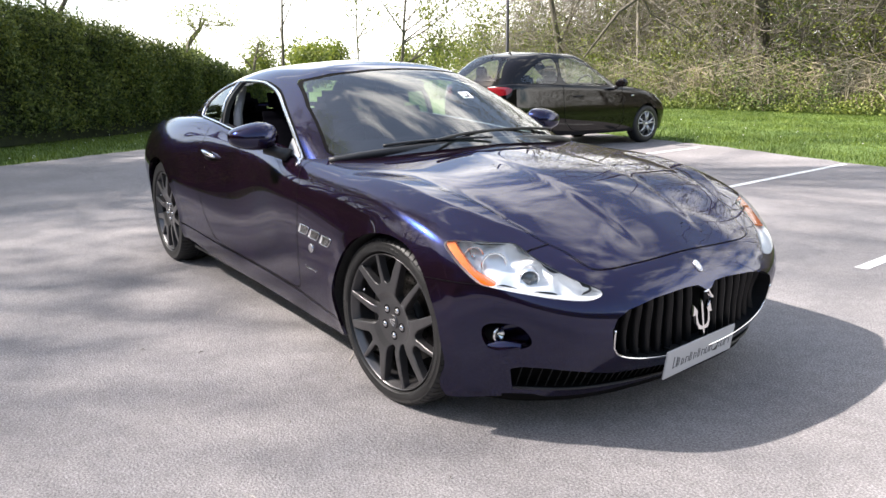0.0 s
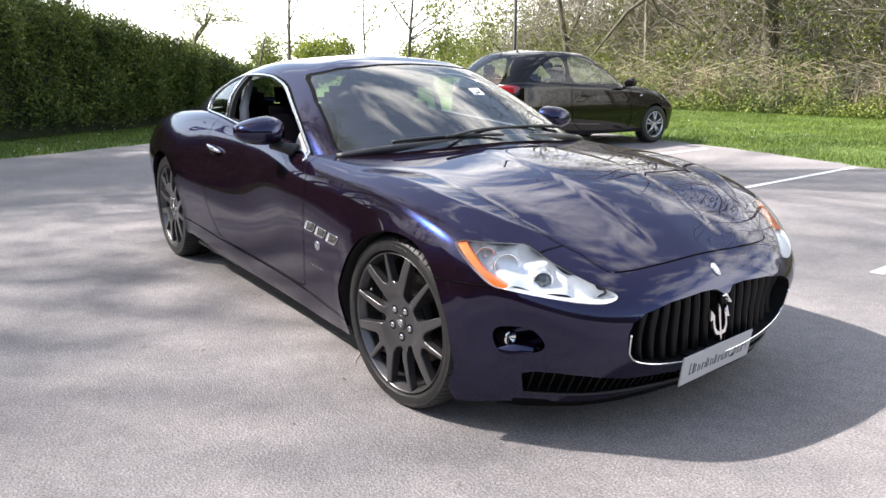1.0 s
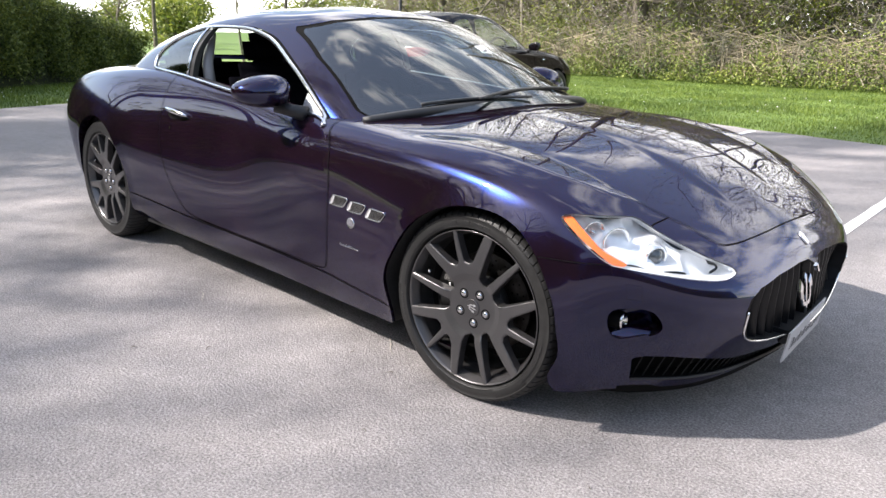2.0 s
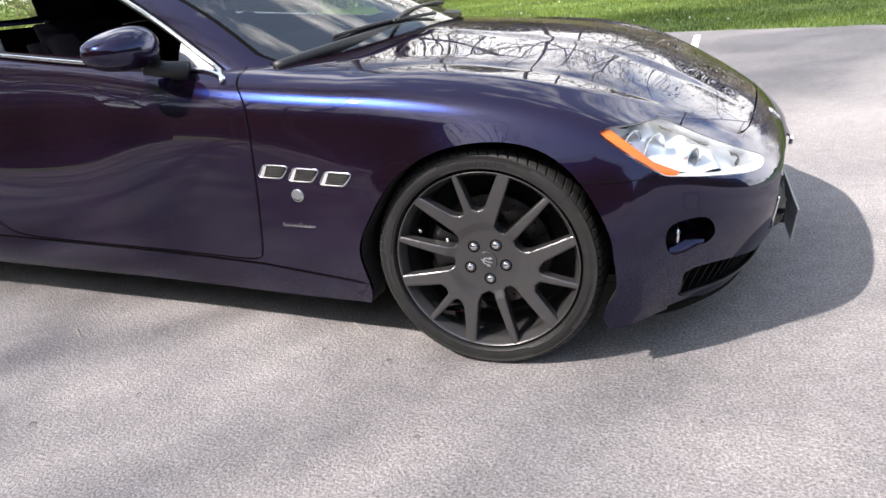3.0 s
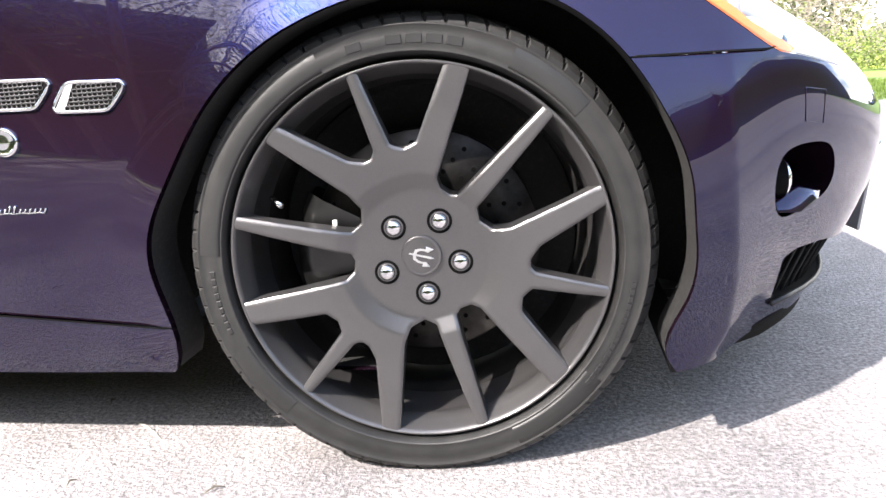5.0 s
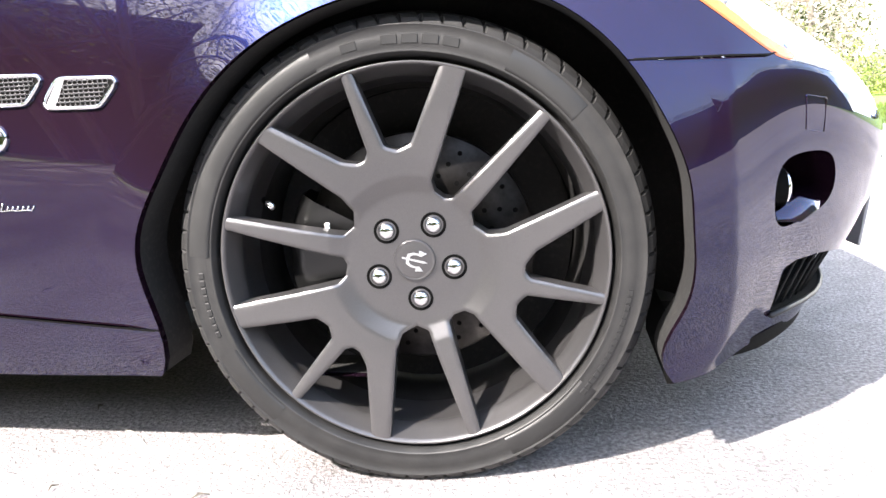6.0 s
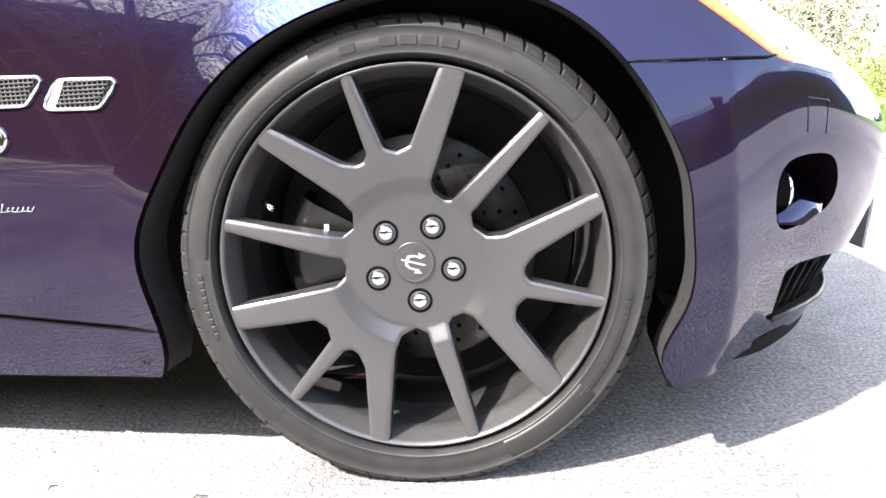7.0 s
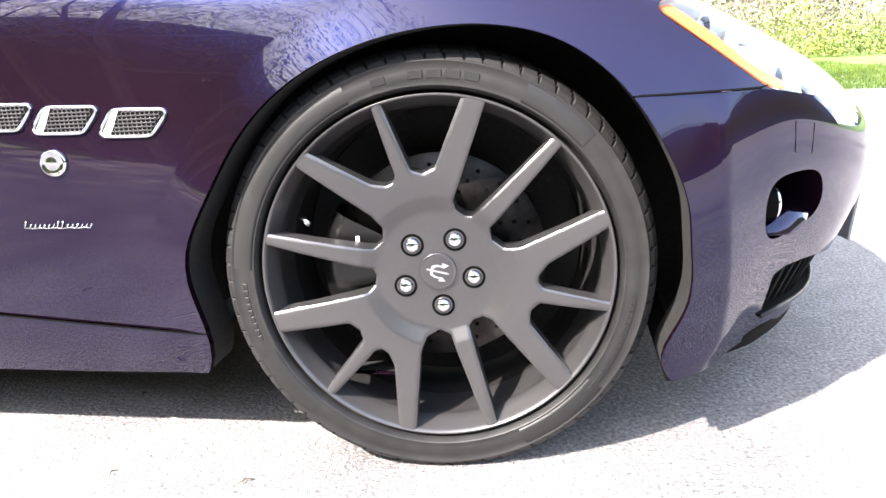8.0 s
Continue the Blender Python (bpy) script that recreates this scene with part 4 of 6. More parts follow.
for sd in (mirrored, lambda m: m):
    ctr = np.mean(DLO, 0)
    ring = []
    for (x0, z0), (x1, z1) in zip(DLO, DLO[1:] + DLO[:1]):
        t = Vector((x1 - x0, z1 - z0)).normalized()
        q = Vector((x0, z0)) + Vector((t.y, -t.x)) * .0065 * TRIM_SIDE
        ring.append(on_cabin(q.x, q.y, .003))
    link_mesh("window_trim", *sd(tube(ring, .0085, 8, True)), CHROME, coupe, "chrome window surround")
    link_mesh("window_divider", *sd(tube([on_cabin(-2.100, z, .003) for z in np.linspace(.992, 1.226, 9)], .008, 8)), CHROME, coupe)
    link_mesh("window_gutter", *sd(shifted(gutter, -csg * .003)), GAP, coupe)
    link_mesh("quarter_window", *sd(quarter), GLASS_DARK, coupe)
    link_mesh("window_pillar", *sd(shifted(pillar, -csg * .003)), BLACK, coupe)
    link_mesh("mirror_sail", *sd(shifted(sail, -csg * .001)), SAIL, coupe)
    inner = joined(*(rim_wall(m, (0, -.03, 0)) for m in (front_op,)))
    link_mesh("window_reveal", *sd(inner), BLACK, coupe)
    # inner belt pillar
    if sd is mirrored:
        v, f = tube([(-2.00, .69, .93), (-2.07, .66, 1.05), (-2.12, .60, 1.2)], [.030, .028, .026], 8)
        link_mesh("inner_pillar", *sd((v, f)), TRIM_GREY, coupe)
# the far door window is closed
link_mesh("door_window", *front_op, GLASS_LIGHT, coupe)

# wiper arms at the foot of the windscreen
for pts in ([(-.50, -.30, .965), (-.55, -.05, .985), (-.60, .30, .985), (-.68, .58, .965)], [(-.48, .02, .962), (-.55, -.28, .962), (-.62, -.52, .945)]):
    wiper = new("wiper")
    wiper.parent = coupe
    fine = [tuple(p) for p in spline(pts, np.linspace(0, len(pts) - 1, 20))]
    link_mesh("arm", *tube(fine, .007, 6), BLACK, wiper)
    link_mesh("blade", *tube([(x - .010, y + .01, z - .006) for x, y, z in fine[6:]], .0055, 5), BLACK, wiper)
v, f = tube([tuple(p) for p in spline([(-.70, -.76, .885), (-.60, -.55, .915), (-.535, -.25, .935), (-.52, 0, .94), (-.535, .25, .935), (-.60, .55, .915), (-.70, .76, .885)], np.linspace(0, 6, 40))], .018, 8)
link_mesh("cowl", v, f, BLACK, coupe)


# ---- cabin interior ----
def rounded_block(size, at, turn=(0, 0, 0), r=.04, seg=3):
    bm = bmesh.new()
    bmesh.ops.create_cube(bm, size=1)
    bmesh.ops.scale(bm, verts=bm.verts, vec=size)
    bmesh.ops.bevel(bm, geom=bm.edges[:], offset=min(r, min(size) * .45), segments=seg, affect="EDGES")
    bmesh.ops.transform(bm, matrix=pose(*at, *turn), verts=bm.verts)
    return bm


bm = bmesh.new()
box(bm, -3.0, -.62, -.70, .70, .20, .24)
part("cabin_floor", bm, LEATHER, coupe)
part("dashboard", rounded_block((.50, 1.36, .26), (-.86, 0, .79), (0, 8, 0), .09, 4), LEATHER, coupe)
for s in (-1, 1):
    for x0, w in ((-1.72, .52), (-2.55, .50)):
        seat = new("seat")
        seat.parent = coupe
        y0 = s * .37
        part("cushion", rounded_block((.55, w, .18), (x0 + .22, y0, .45), (0, -6, 0), .07, 4), LEATHER, seat, "", True)
        part("backrest", rounded_block((.16, w, .62), (x0 - .12, y0, .76), (0, -18, 0), .07, 4), LEATHER, seat, "", True)
        part("headrest", rounded_block((.10, .27, .18), (x0 - .25, y0, 1.12 if x0 > -2 else 1.06), (0, -12, 0), .045, 4), LEATHER, seat, "", True)
ring = [(-1.13 + .06 * math.sin(a), -.37 + .175 * math.cos(a), .86 + .165 * math.sin(a)) for a in np.linspace(0, 2 * math.pi, 32, endpoint=False)]
link_mesh("steering_wheel", *joined(tube(ring, .014, 8, True), tube([ring[0], (-1.12, -.37, .86), ring[16]], .012, 6), tube([(-1.12, -.37, .86), ring[24]], .012, 6)), LEATHER, coupe)
part("rear_shelf", rounded_block((.55, 1.1, .10), (-2.85, 0, .95), (0, -4, 0), .03), LEATHER, coupe)
bm = bmesh.new()
box(bm, -.002, .002, -.032, .032, -.034, .034)
bmesh.ops.transform(bm, matrix=pose(-.935, .205, 1.150, 0, -62, 0), verts=bm.verts)
sticker = part("screen_sticker", bm, WHITE, coupe, "white paper sticker with a dark angled mark")
bm = bmesh.new()
box(bm, .002, .003, .006, .016, -.022, .022)
box(bm, .002, .003, -.016, .006, -.022, -.010)
bmesh.ops.transform(bm, matrix=pose(-.935, .205, 1.150, 0, -62, 0), verts=bm.verts)
part("mark", bm, INK, sticker)
part("roof_mirror", rounded_block((.03, .22, .06), (-1.20, 0, 1.20), (0, 0, 0), .02), BLACK, coupe)


# ---- door mirrors ----
def mirror_shell(inner=1):
    vs, fs = [], []
    nu, nv = 20, 28
    for i in range(nu + 1):
        u = i / nu
        th = math.pi * u
        for j in range(nv):
            a = 2 * math.pi * j / nv
            yy = -math.cos(th)
            rr = math.sin(th) ** .72
            ca, sa = math.cos(a), math.sin(a)
            fx = math.copysign(abs(ca) ** .85, ca) * rr
            fz = math.copysign(abs(sa) ** (.85 if sa > 0 else .6), sa) * rr
            hz = .064 + .022 * yy * inner
            vs.append((fx * (.112 if fx > 0 else .045), yy * .120, fz * (hz * 1.08 if fz > 0 else .062)))
    for i in range(nu):
        for j in range(nv):
            k = (j + 1) % nv
            fs.append((i * nv + j, i * nv + k, (i + 1) * nv + k, (i + 1) * nv + j))
    return np.array(vs), fs


for s in (-1, 1):
    door_mirror = new("door_mirror")
    door_mirror.parent = coupe
    mv, mf = mirror_shell(-s)
    m = np.array(pose(-1.135, s * .945, .978, 4 * s, 0, 12 * s))
    mv = mv @ m[:3, :3].T + m[:3, 3]
    cap, foot = clip((mv, mf), lambda v: v[:, 2] - .925)
    link_mesh("cap", *cap, PAINT, door_mirror)
    link_mesh("base", *foot, BLACK, door_mirror)
    link_mesh("arm", *tube([(-1.09, s * .90, .925), (-1.04, s * .86, .905), (-.98, s * .83, .893)], [.030, .026, .034], 10), BLACK, door_mirror)
    gl = [(-1.182 + .02 * math.cos(a) * 0, s * .945 + .085 * math.cos(a), .978 + .052 * math.sin(a)) for a in np.linspace(0, 2 * math.pi, 24, endpoint=False)]
    link_mesh("glass", gl, [tuple(range(24))], CHROME, door_mirror, "", False)


# ---- wheels ----
WINDOWS = [[(834, 382), (838, 405), (862, 420), (893, 415), (1100, 316), (1010, 168)],
           [(928, 470), (927, 484), (936, 495), (1110, 531), (1125, 331), (945, 447)],
           [(930, 525), (914, 541), (912, 566), (1020, 701), (1125, 548)],
           [(840, 563), (822, 558), (803, 566), (795, 578), (862, 815), (1012, 755)]]
K = .000803


def wheel_window(k, third, flip=1):
    a = radians(-2.6 + 120 * third)
    pts = [((x - 735) * K, (467 - y) * K) for x, y in WINDOWS[k]]
    c = np.mean(pts, 0)
    return [(x * math.cos(a) - y * math.sin(a), x * math.sin(a) + y * math.cos(a)) for x, y in pts]


def face_depth(r):
    return np.interp(r, [0, .078, .094, .120, .145, .21, .262], [.017, .017, .0155, .004, .001, -.001, .000])


disc_r = np.concatenate([np.linspace(.004, .09, 10), np.linspace(.095, .2680, 48)])
DISC_N = 300
dv = np.array([(r * math.cos(2 * math.pi * i / DISC_N), 0, r * math.sin(2 * math.pi * i / DISC_N)) for r in disc_r for i in range(DISC_N)])
df = [(a * DISC_N + i, a * DISC_N + (i + 1) % DISC_N, (a + 1) * DISC_N + (i + 1) % DISC_N, (a + 1) * DISC_N + i) for a in range(len(disc_r) - 1) for i in range(DISC_N)]
face = (dv, df)
for third in range(3):
    for k in range(4):
        poly = polygon_distance(wheel_window(k, third), 0, 2)
        _, face = clip(face, lambda v: poly(v))
fv = face[0].copy()
rr = np.hypot(fv[:, 0], fv[:, 2])
# rounded spoke edges: distance to the nearest window drops the face slightly
edge_d = np.full(len(fv), 1.0)
for third in range(3):
    for k in range(4):
        edge_d = np.minimum(edge_d, np.abs(polygon_distance(wheel_window(k, third), 0, 2)(fv)))
fv[:, 1] = face_depth(rr) + .0030 * np.clip(1 - edge_d / .0045, 0, 1) ** 2
face = (fv, face[1])
spoke_back = np.stack([np.zeros(len(fv)), .030 + .02 * np.clip((.2 - rr) / .2, 0, 1), np.zeros(len(fv))], 1)
spoke_walls = rim_wall(face, spoke_back, lambda p: .02 < math.hypot(p[0], p[2]) < .2677)


def tyre_mesh(R, width, n=576):
    """Sidewall with two fine ribs, a shoulder cut by slanting slits, and a grooved tread."""
    prof = [(.264, .022), (.2755, .015), (.2770, .005), (.2790, -.002), (.2815, -.0062), (.2825, -.0082), (.2840, -.0083), (.2850, -.0078), (.290, -.0096), (.303, -.0088), (R - .0245, -.0060), (R - .0235, -.0072), (R - .0220, -.0068), (R - .0210, -.0046)]
    first = len(prof)
    prof += [(R - .014, .001), (R - .008, .010), (R - .004, .026), (R - .0015, .046), (R, .072), (R, width * .3 + .02)]
    last = len(prof)
    prof += [(R - .007, width * .3 + .022), (R - .007, width * .3 + .034), (R, width * .3 + .036), (R, width * .62), (R - .007, width * .62 + .002), (R - .007, width * .62 + .014), (R, width * .62 + .016), (R - .002, width - .05), (R - .02, width - .01), (.272, width - .012)]
    v, f = revolve(prof, n)
    v = v.reshape(n, len(prof), 3)
    for i in range(0, n, 8):
        for k in range(first, last):
            for j, deep in ((i + (k - first), .0055),):
                rad = math.hypot(v[j % n, k, 0], v[j % n, k, 2])
                v[j % n, k, 0] *= (rad - deep) / rad
                v[j % n, k, 2] *= (rad - deep) / rad
                v[j % n, k, 1] += .003 if k < first + 2 else 0
    return v.reshape(-1, 3), f


def wheel(cx, side, R, axle, steer, width, out):
    hub = new("wheel")
    hub.parent = coupe
    hub.matrix_basis = pose(cx, side * out, axle, 0, 0, steer + (0 if side < 0 else 180))
    tv, tf = tyre_mesh(R, width)
    tv[:, 2] = np.where(tv[:, 2] < -axle, -axle + (tv[:, 2] + axle) * .02, tv[:, 2])
    tyre = link_mesh("tyre", tv, tf, RUBBER, hub)
    rad = np.hypot(tv[:, 0], tv[:, 2])
    tyre.data.polygons.foreach_set("use_smooth", [bool(min(rad[i] for i in q) < R - .022) for q in tf])
    # smoother polished arcs and raised bars on the sidewall
    if cx == 0.0 and side < 0:
        for a0, a1 in ((113, 176), (204, 226), (-66, -38), (40, 62)):
            v, f = revolve([(.2852, -.0079), (.2858, -.0092), (.290, -.0104), (.303, -.0094), (.3128, -.0072), (.3142, -.0062)], 40, True, radians(a0), radians(a1))
            link_mesh("polished_arc", v, f, RUBBER_SMOOTH, tyre, "smoother dark arc of the sidewall")
        for wide, high, places in ((.0105, .0060, [radians(103 - 5.2 * k) for k in range(6) if k != 1]), (.0042, .0034, [radians(198 - 2.1 * k) for k in range(9)] + [radians(-40 + 2.0 * k) for k in range(16)])):
            bm = bmesh.new()
            box(bm, -high, high, -.0003, .0012, -wide, wide)
            bmesh.ops.bevel(bm, geom=bm.edges[:], offset=.0005, segments=1, affect="EDGES")
            bar = part("sidewall_bar", bm, RUBBER_SMOOTH, tyre)
            for k, a in enumerate(places):
                ob = bar if k == 0 else new("sidewall_bar", bar.data)
                ob.parent = tyre
                ob.matrix_basis = Matrix.Rotation(-a, 4, "Y") @ pose(.2985, -.0102, 0)
    rim = [(.2665, .014), (.2712, .005), (.2718, .0005), (.2702, -.0012), (.2680, .0), (.2650, .006), (.2615, .014), (.2575, .022), (.2535, .030), (.2520, .036), (.2524, .041), (.2535, .046), (.2515, .060), (.2485, .080), (.2460, .098)]
    link_mesh("rim", *revolve(rim, 120), GUN, hub)
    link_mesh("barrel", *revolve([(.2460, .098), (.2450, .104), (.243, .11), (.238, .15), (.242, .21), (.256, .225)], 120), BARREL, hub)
    link_mesh("spokes", *face, GUN, hub)
    link_mesh("spoke_sides", *spoke_walls, GUN, hub)
    for k in range(5):
        a = radians(-82 - 2.6 + 72 * k)
        c = np.array([.0565 * math.cos(a), .0165, .0565 * math.sin(a)])
        nut = new("wheel_nut")
        nut.parent = hub
        nut.location = c
        link_mesh("nut_seat", *revolve([(.0182, .0006), (.0174, -.0010), (.0160, .0002), (.0120, .0008)], 24), GAP, nut)
        link_mesh("nut_cap", *revolve([(.0005, -.0085), (.006, -.0078), (.0105, -.0045), (.0122, .001), (.0124, .006)], 24), CHROME, nut)
    cap = new("centre_cap")
    cap.parent = hub
    link_mesh("cap_disc", *revolve([(.0005, .0128), (.024, .0128), (.0262, .0138), (.0272, .0125), (.0286, .0128), (.0295, .0165)], 40), GUN, cap)
    for pc in emblem_pieces(.036):
        link_mesh("cap_emblem", *flat_shape(pc, .0018, lambda u, v, w: (v * .966 + u * .26, .0127 - w, u * .966 - v * .26)), WORN_SILVER, cap, "", False)
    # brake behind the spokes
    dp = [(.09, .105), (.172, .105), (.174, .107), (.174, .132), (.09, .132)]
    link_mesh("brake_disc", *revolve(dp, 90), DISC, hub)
    hat = [(.02, .07), (.08, .072), (.088, .08), (.09, .12)]
    link_mesh("disc_hat", *revolve(hat, 60), BLACK, hub)
    holes = []
    for k in range(24):
        for r2 in (.112, .133, .154):
            a = 2 * math.pi * k / 24 + r2 * 9
            ring = [(r2 * math.cos(a) + .0038 * math.cos(b), .1043, r2 * math.sin(a) + .0038 * math.sin(b)) for b in np.linspace(0, 2 * math.pi, 8, endpoint=False)]
            holes.append((np.array(ring), [tuple(range(8))]))
    tagged(link_mesh("disc_drilling", *joined(*holes), GAP, hub, "", False), kind="stuff")
    calv, calf = revolve([(.10, .055), (.165, .050), (.188, .06), (.19, .12), (.10, .12)], 20, True, radians(150), radians(206))
    link_mesh("caliper", calv, calf, CALIPER, hub)
    part("caliper_mark", rounded_block((.007, .003, .024), (-.128, .0515, .040), (0, 0, 0), .001, 1), WHITE, hub)
    a = radians(157)
    link_mesh("valve", *tube([(.232 * math.cos(a), .040, .232 * math.sin(a)), (.212 * math.cos(a), .018, .212 * math.sin(a))], [.005, .0045], 10), CHROME, hub)
    # dark disc added behind the brake to stand for shade, not a liner
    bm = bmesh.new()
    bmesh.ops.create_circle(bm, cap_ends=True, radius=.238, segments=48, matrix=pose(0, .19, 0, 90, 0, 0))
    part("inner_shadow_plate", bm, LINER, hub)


wheel(0.0, -1, .340, .3295, 4.7, .245, .888)
wheel(0.0, 1, .340, .3295, 4.7, .245, .888)
wheel(REAR_AXLE, -1, .355, .349, 0, .285, .895)
wheel(REAR_AXLE, 1, .355, .349, 0, .285, .895)


# ---- the black hatchback ----
hatch = thing("hatchback", "glossy black three-door hatchback parked by the grass", "car", (0, 0, 0))
H_BOTTOM = [(-3.12, 0, .30), (-3.05, .55, .29), (-2.90, .74, .27), (-2.51, .80, .24), (-1.8, .82, .22), (-1.0, .82, .21), (-.3, .81, .21), (.25, .78, .21), (.58, .64, .20), (.74, .34, .19), (.79, 0, .19)]
H_MID = [(-3.17, 0, .60), (-3.10, .58, .60), (-2.92, .80, .58), (-2.51, .855, .56), (-1.8, .855, .55), (-1.0, .855, .55), (-.3, .855, .55), (.25, .83, .54), (.62, .68, .50), (.79, .36, .47), (.84, 0, .46)]
H_SHOULDER = [(-3.15, 0, .88), (-3.08, .57, .89), (-2.90, .79, .90), (-2.51, .835, .88), (-1.8, .84, .84), (-1.0, .84, .81), (-.3, .835, .78), (.22, .79, .73), (.56, .64, .66), (.74, .34, .61), (.79, 0, .60)]
H_BELT = [(-3.10, 0, .98), (-3.04, .52, .99), (-2.88, .73, 1.01), (-2.51, .77, 1.0), (-1.8, .785, .97), (-1.0, .78, .93), (-.35, .76, .90), (.15, .70, .84), (.45, .56, .77), (.62, .30, .71), (.67, 0, .70)]
H_DECK = [(-2.9, 0, 1.0), (-2.88, .35, 1.0), (-2.75, .45, 1.0), (-2.4, .48, 1.0), (-1.8, .48, .98), (-1.0, .46, .97), (-.40, .44, .96), (.05, .40, .905), (.28, .32, .845), (.42, .17, .80), (.46, 0, .79)]
H_CENTRE = [(-2.8, 0, 1.0), (-2.75, 0, 1.0), (-2.6, 0, 1.0), (-2.3, 0, 1.0), (-1.8, 0, .99), (-1.0, 0, .985), (-.42, 0, .98), (-.05, 0, .94), (.12, 0, .905), (.22, 0, .875), (.28, 0, .855)]
HC_BASE = [(-.33, 0, .96), (-.42, .45, .95), (-.62, .68, .92), (-.9, .755, .92), (-1.5, .775, .945), (-2.1, .765, .97), (-2.6, .745, .99), (-2.95, .66, .99), (-3.10, .38, .98), (-3.13, 0, .98)]
HC_MID = [(-.78, 0, 1.22), (-.85, .4, 1.21), (-1.0, .58, 1.19), (-1.22, .66, 1.18), (-1.6, .69, 1.2), (-2.1, .69, 1.22), (-2.5, .67, 1.22), (-2.82, .58, 1.20), (-2.94, .35, 1.20), (-2.97, 0, 1.20)]
HC_RAIL = [(-1.22, 0, 1.42), (-1.27, .35, 1.41), (-1.37, .48, 1.395), (-1.52, .54, 1.385), (-1.75, .565, 1.40), (-2.1, .575, 1.41), (-2.35, .56, 1.395), (-2.58, .49, 1.375), (-2.72, .3, 1.385), (-2.76, 0, 1.395)]
HC_ROOF = [(-1.5, 0, 1.465), (-1.52, .2, 1.46), (-1.58, .3, 1.455), (-1.68, .36, 1.45), (-1.85, .38, 1.455), (-2.1, .385, 1.46), (-2.25, .375, 1.455), (-2.4, .32, 1.448), (-2.5, .2, 1.447), (-2.54, 0, 1.449)]
HC_RIDGE = [(x, 0, 1.482) for x in (-1.8, -1.81, -1.84, -1.88, -1.95, -2.05, -2.12, -2.2, -2.25, -2.27)]
hb = loft([H_BOTTOM, H_MID, H_SHOULDER, H_BELT, H_DECK, H_CENTRE], 10, 16, True, True, True)
for cx in (0.0, -2.51):
    _, hb = clip(hb, only(lambda v: .335 - np.hypot(v[:, 0] - cx, v[:, 2] - .315), lambda v: v[:, 1] > .5))
_, hb = clip(hb, polygon_distance([(-2.8, -.3), (-2.8, .55), (-1.8, .70), (-.95, .70), (-.62, .5), (-.5, 0), (-.5, -.3)], 0, 1))
hlamp, hb = clip(hb, only(polygon_distance([tuple(p) for p in rounded([(.20, .80), (.42, .76), (.68, .66), (.70, .60), (.55, .60), (.38, .66)], 2)], 0, 2), lambda v: (v[:, 1] > .25) & (v[:, 0] > .1)))
tlamp, hb = clip(hb, only(polygon_distance([tuple(p) for p in rounded([(-3.2, .83), (-2.98, .85), (-2.90, .93), (-2.96, .965), (-3.2, .97)], 2)], 0, 2), lambda v: (v[:, 1] > .42) & (v[:, 0] < -2.6)))
H_DOOR = [tuple(p) for p in rounded([(-.62, 1.2), (-.62, .80), (-.60, .45), (-.66, .27), (-1.2, .26), (-1.75, .28), (-1.93, .45), (-1.95, .8), (-1.92, 1.2)], 2)]
hdoor, hb, hgroove = panel(hb, only(polygon_distance(H_DOOR, 0, 2), lambda v: v[:, 1] > .55), .003)
hcab = loft([HC_BASE, HC_MID, HC_RAIL, HC_ROOF, HC_RIDGE], 12, 14, False, True, True)
H_WIN = [tuple(p) for p in rounded([(-.80, .955), (-1.10, 1.17), (-1.42, 1.345), (-1.65, 1.375), (-1.88, 1.378), (-1.90, .985), (-1.3, .965)], 2)]
H_QTR = [tuple(p) for p in rounded([(-1.98, .992), (-1.96, 1.375), (-2.22, 1.345), (-2.45, 1.24), (-2.70, 1.07), (-2.66, 1.035), (-2.4, 1.01)], 2)]
H_SCR = [(-.1, .90), (.55, .90), (.66, .95), (.60, 1.12), (.46, 1.375), (.3, 1.405), (-.1, 1.415)]
H_REAR = [(-.1, 1.05), (.50, 1.05), (.57, 1.10), (.42, 1.365), (-.1, 1.39)]
hwin, hcab = clip(hcab, only(polygon_distance(H_WIN, 0, 2), lambda v: v[:, 1] > .3))
hqtr, hcab = clip(hcab, only(polygon_distance(H_QTR, 0, 2), lambda v: v[:, 1] > .3))
hscr, hcab = clip(hcab, only(polygon_distance(H_SCR, 1, 2), lambda v: v[:, 0] > -1.5))
hrear, hcab = clip(hcab, only(polygon_distance(H_REAR, 1, 2), lambda v: v[:, 0] < -2.5))
link_mesh("body", *both(hb), BLACKPAINT, hatch)
link_mesh("roof", *both(hcab), BLACKPAINT, hatch)
link_mesh("windscreen", *both(hscr), GLASS_LIGHT, hatch)
link_mesh("rear_window", *both(hrear), GLASS_LIGHT, hatch)

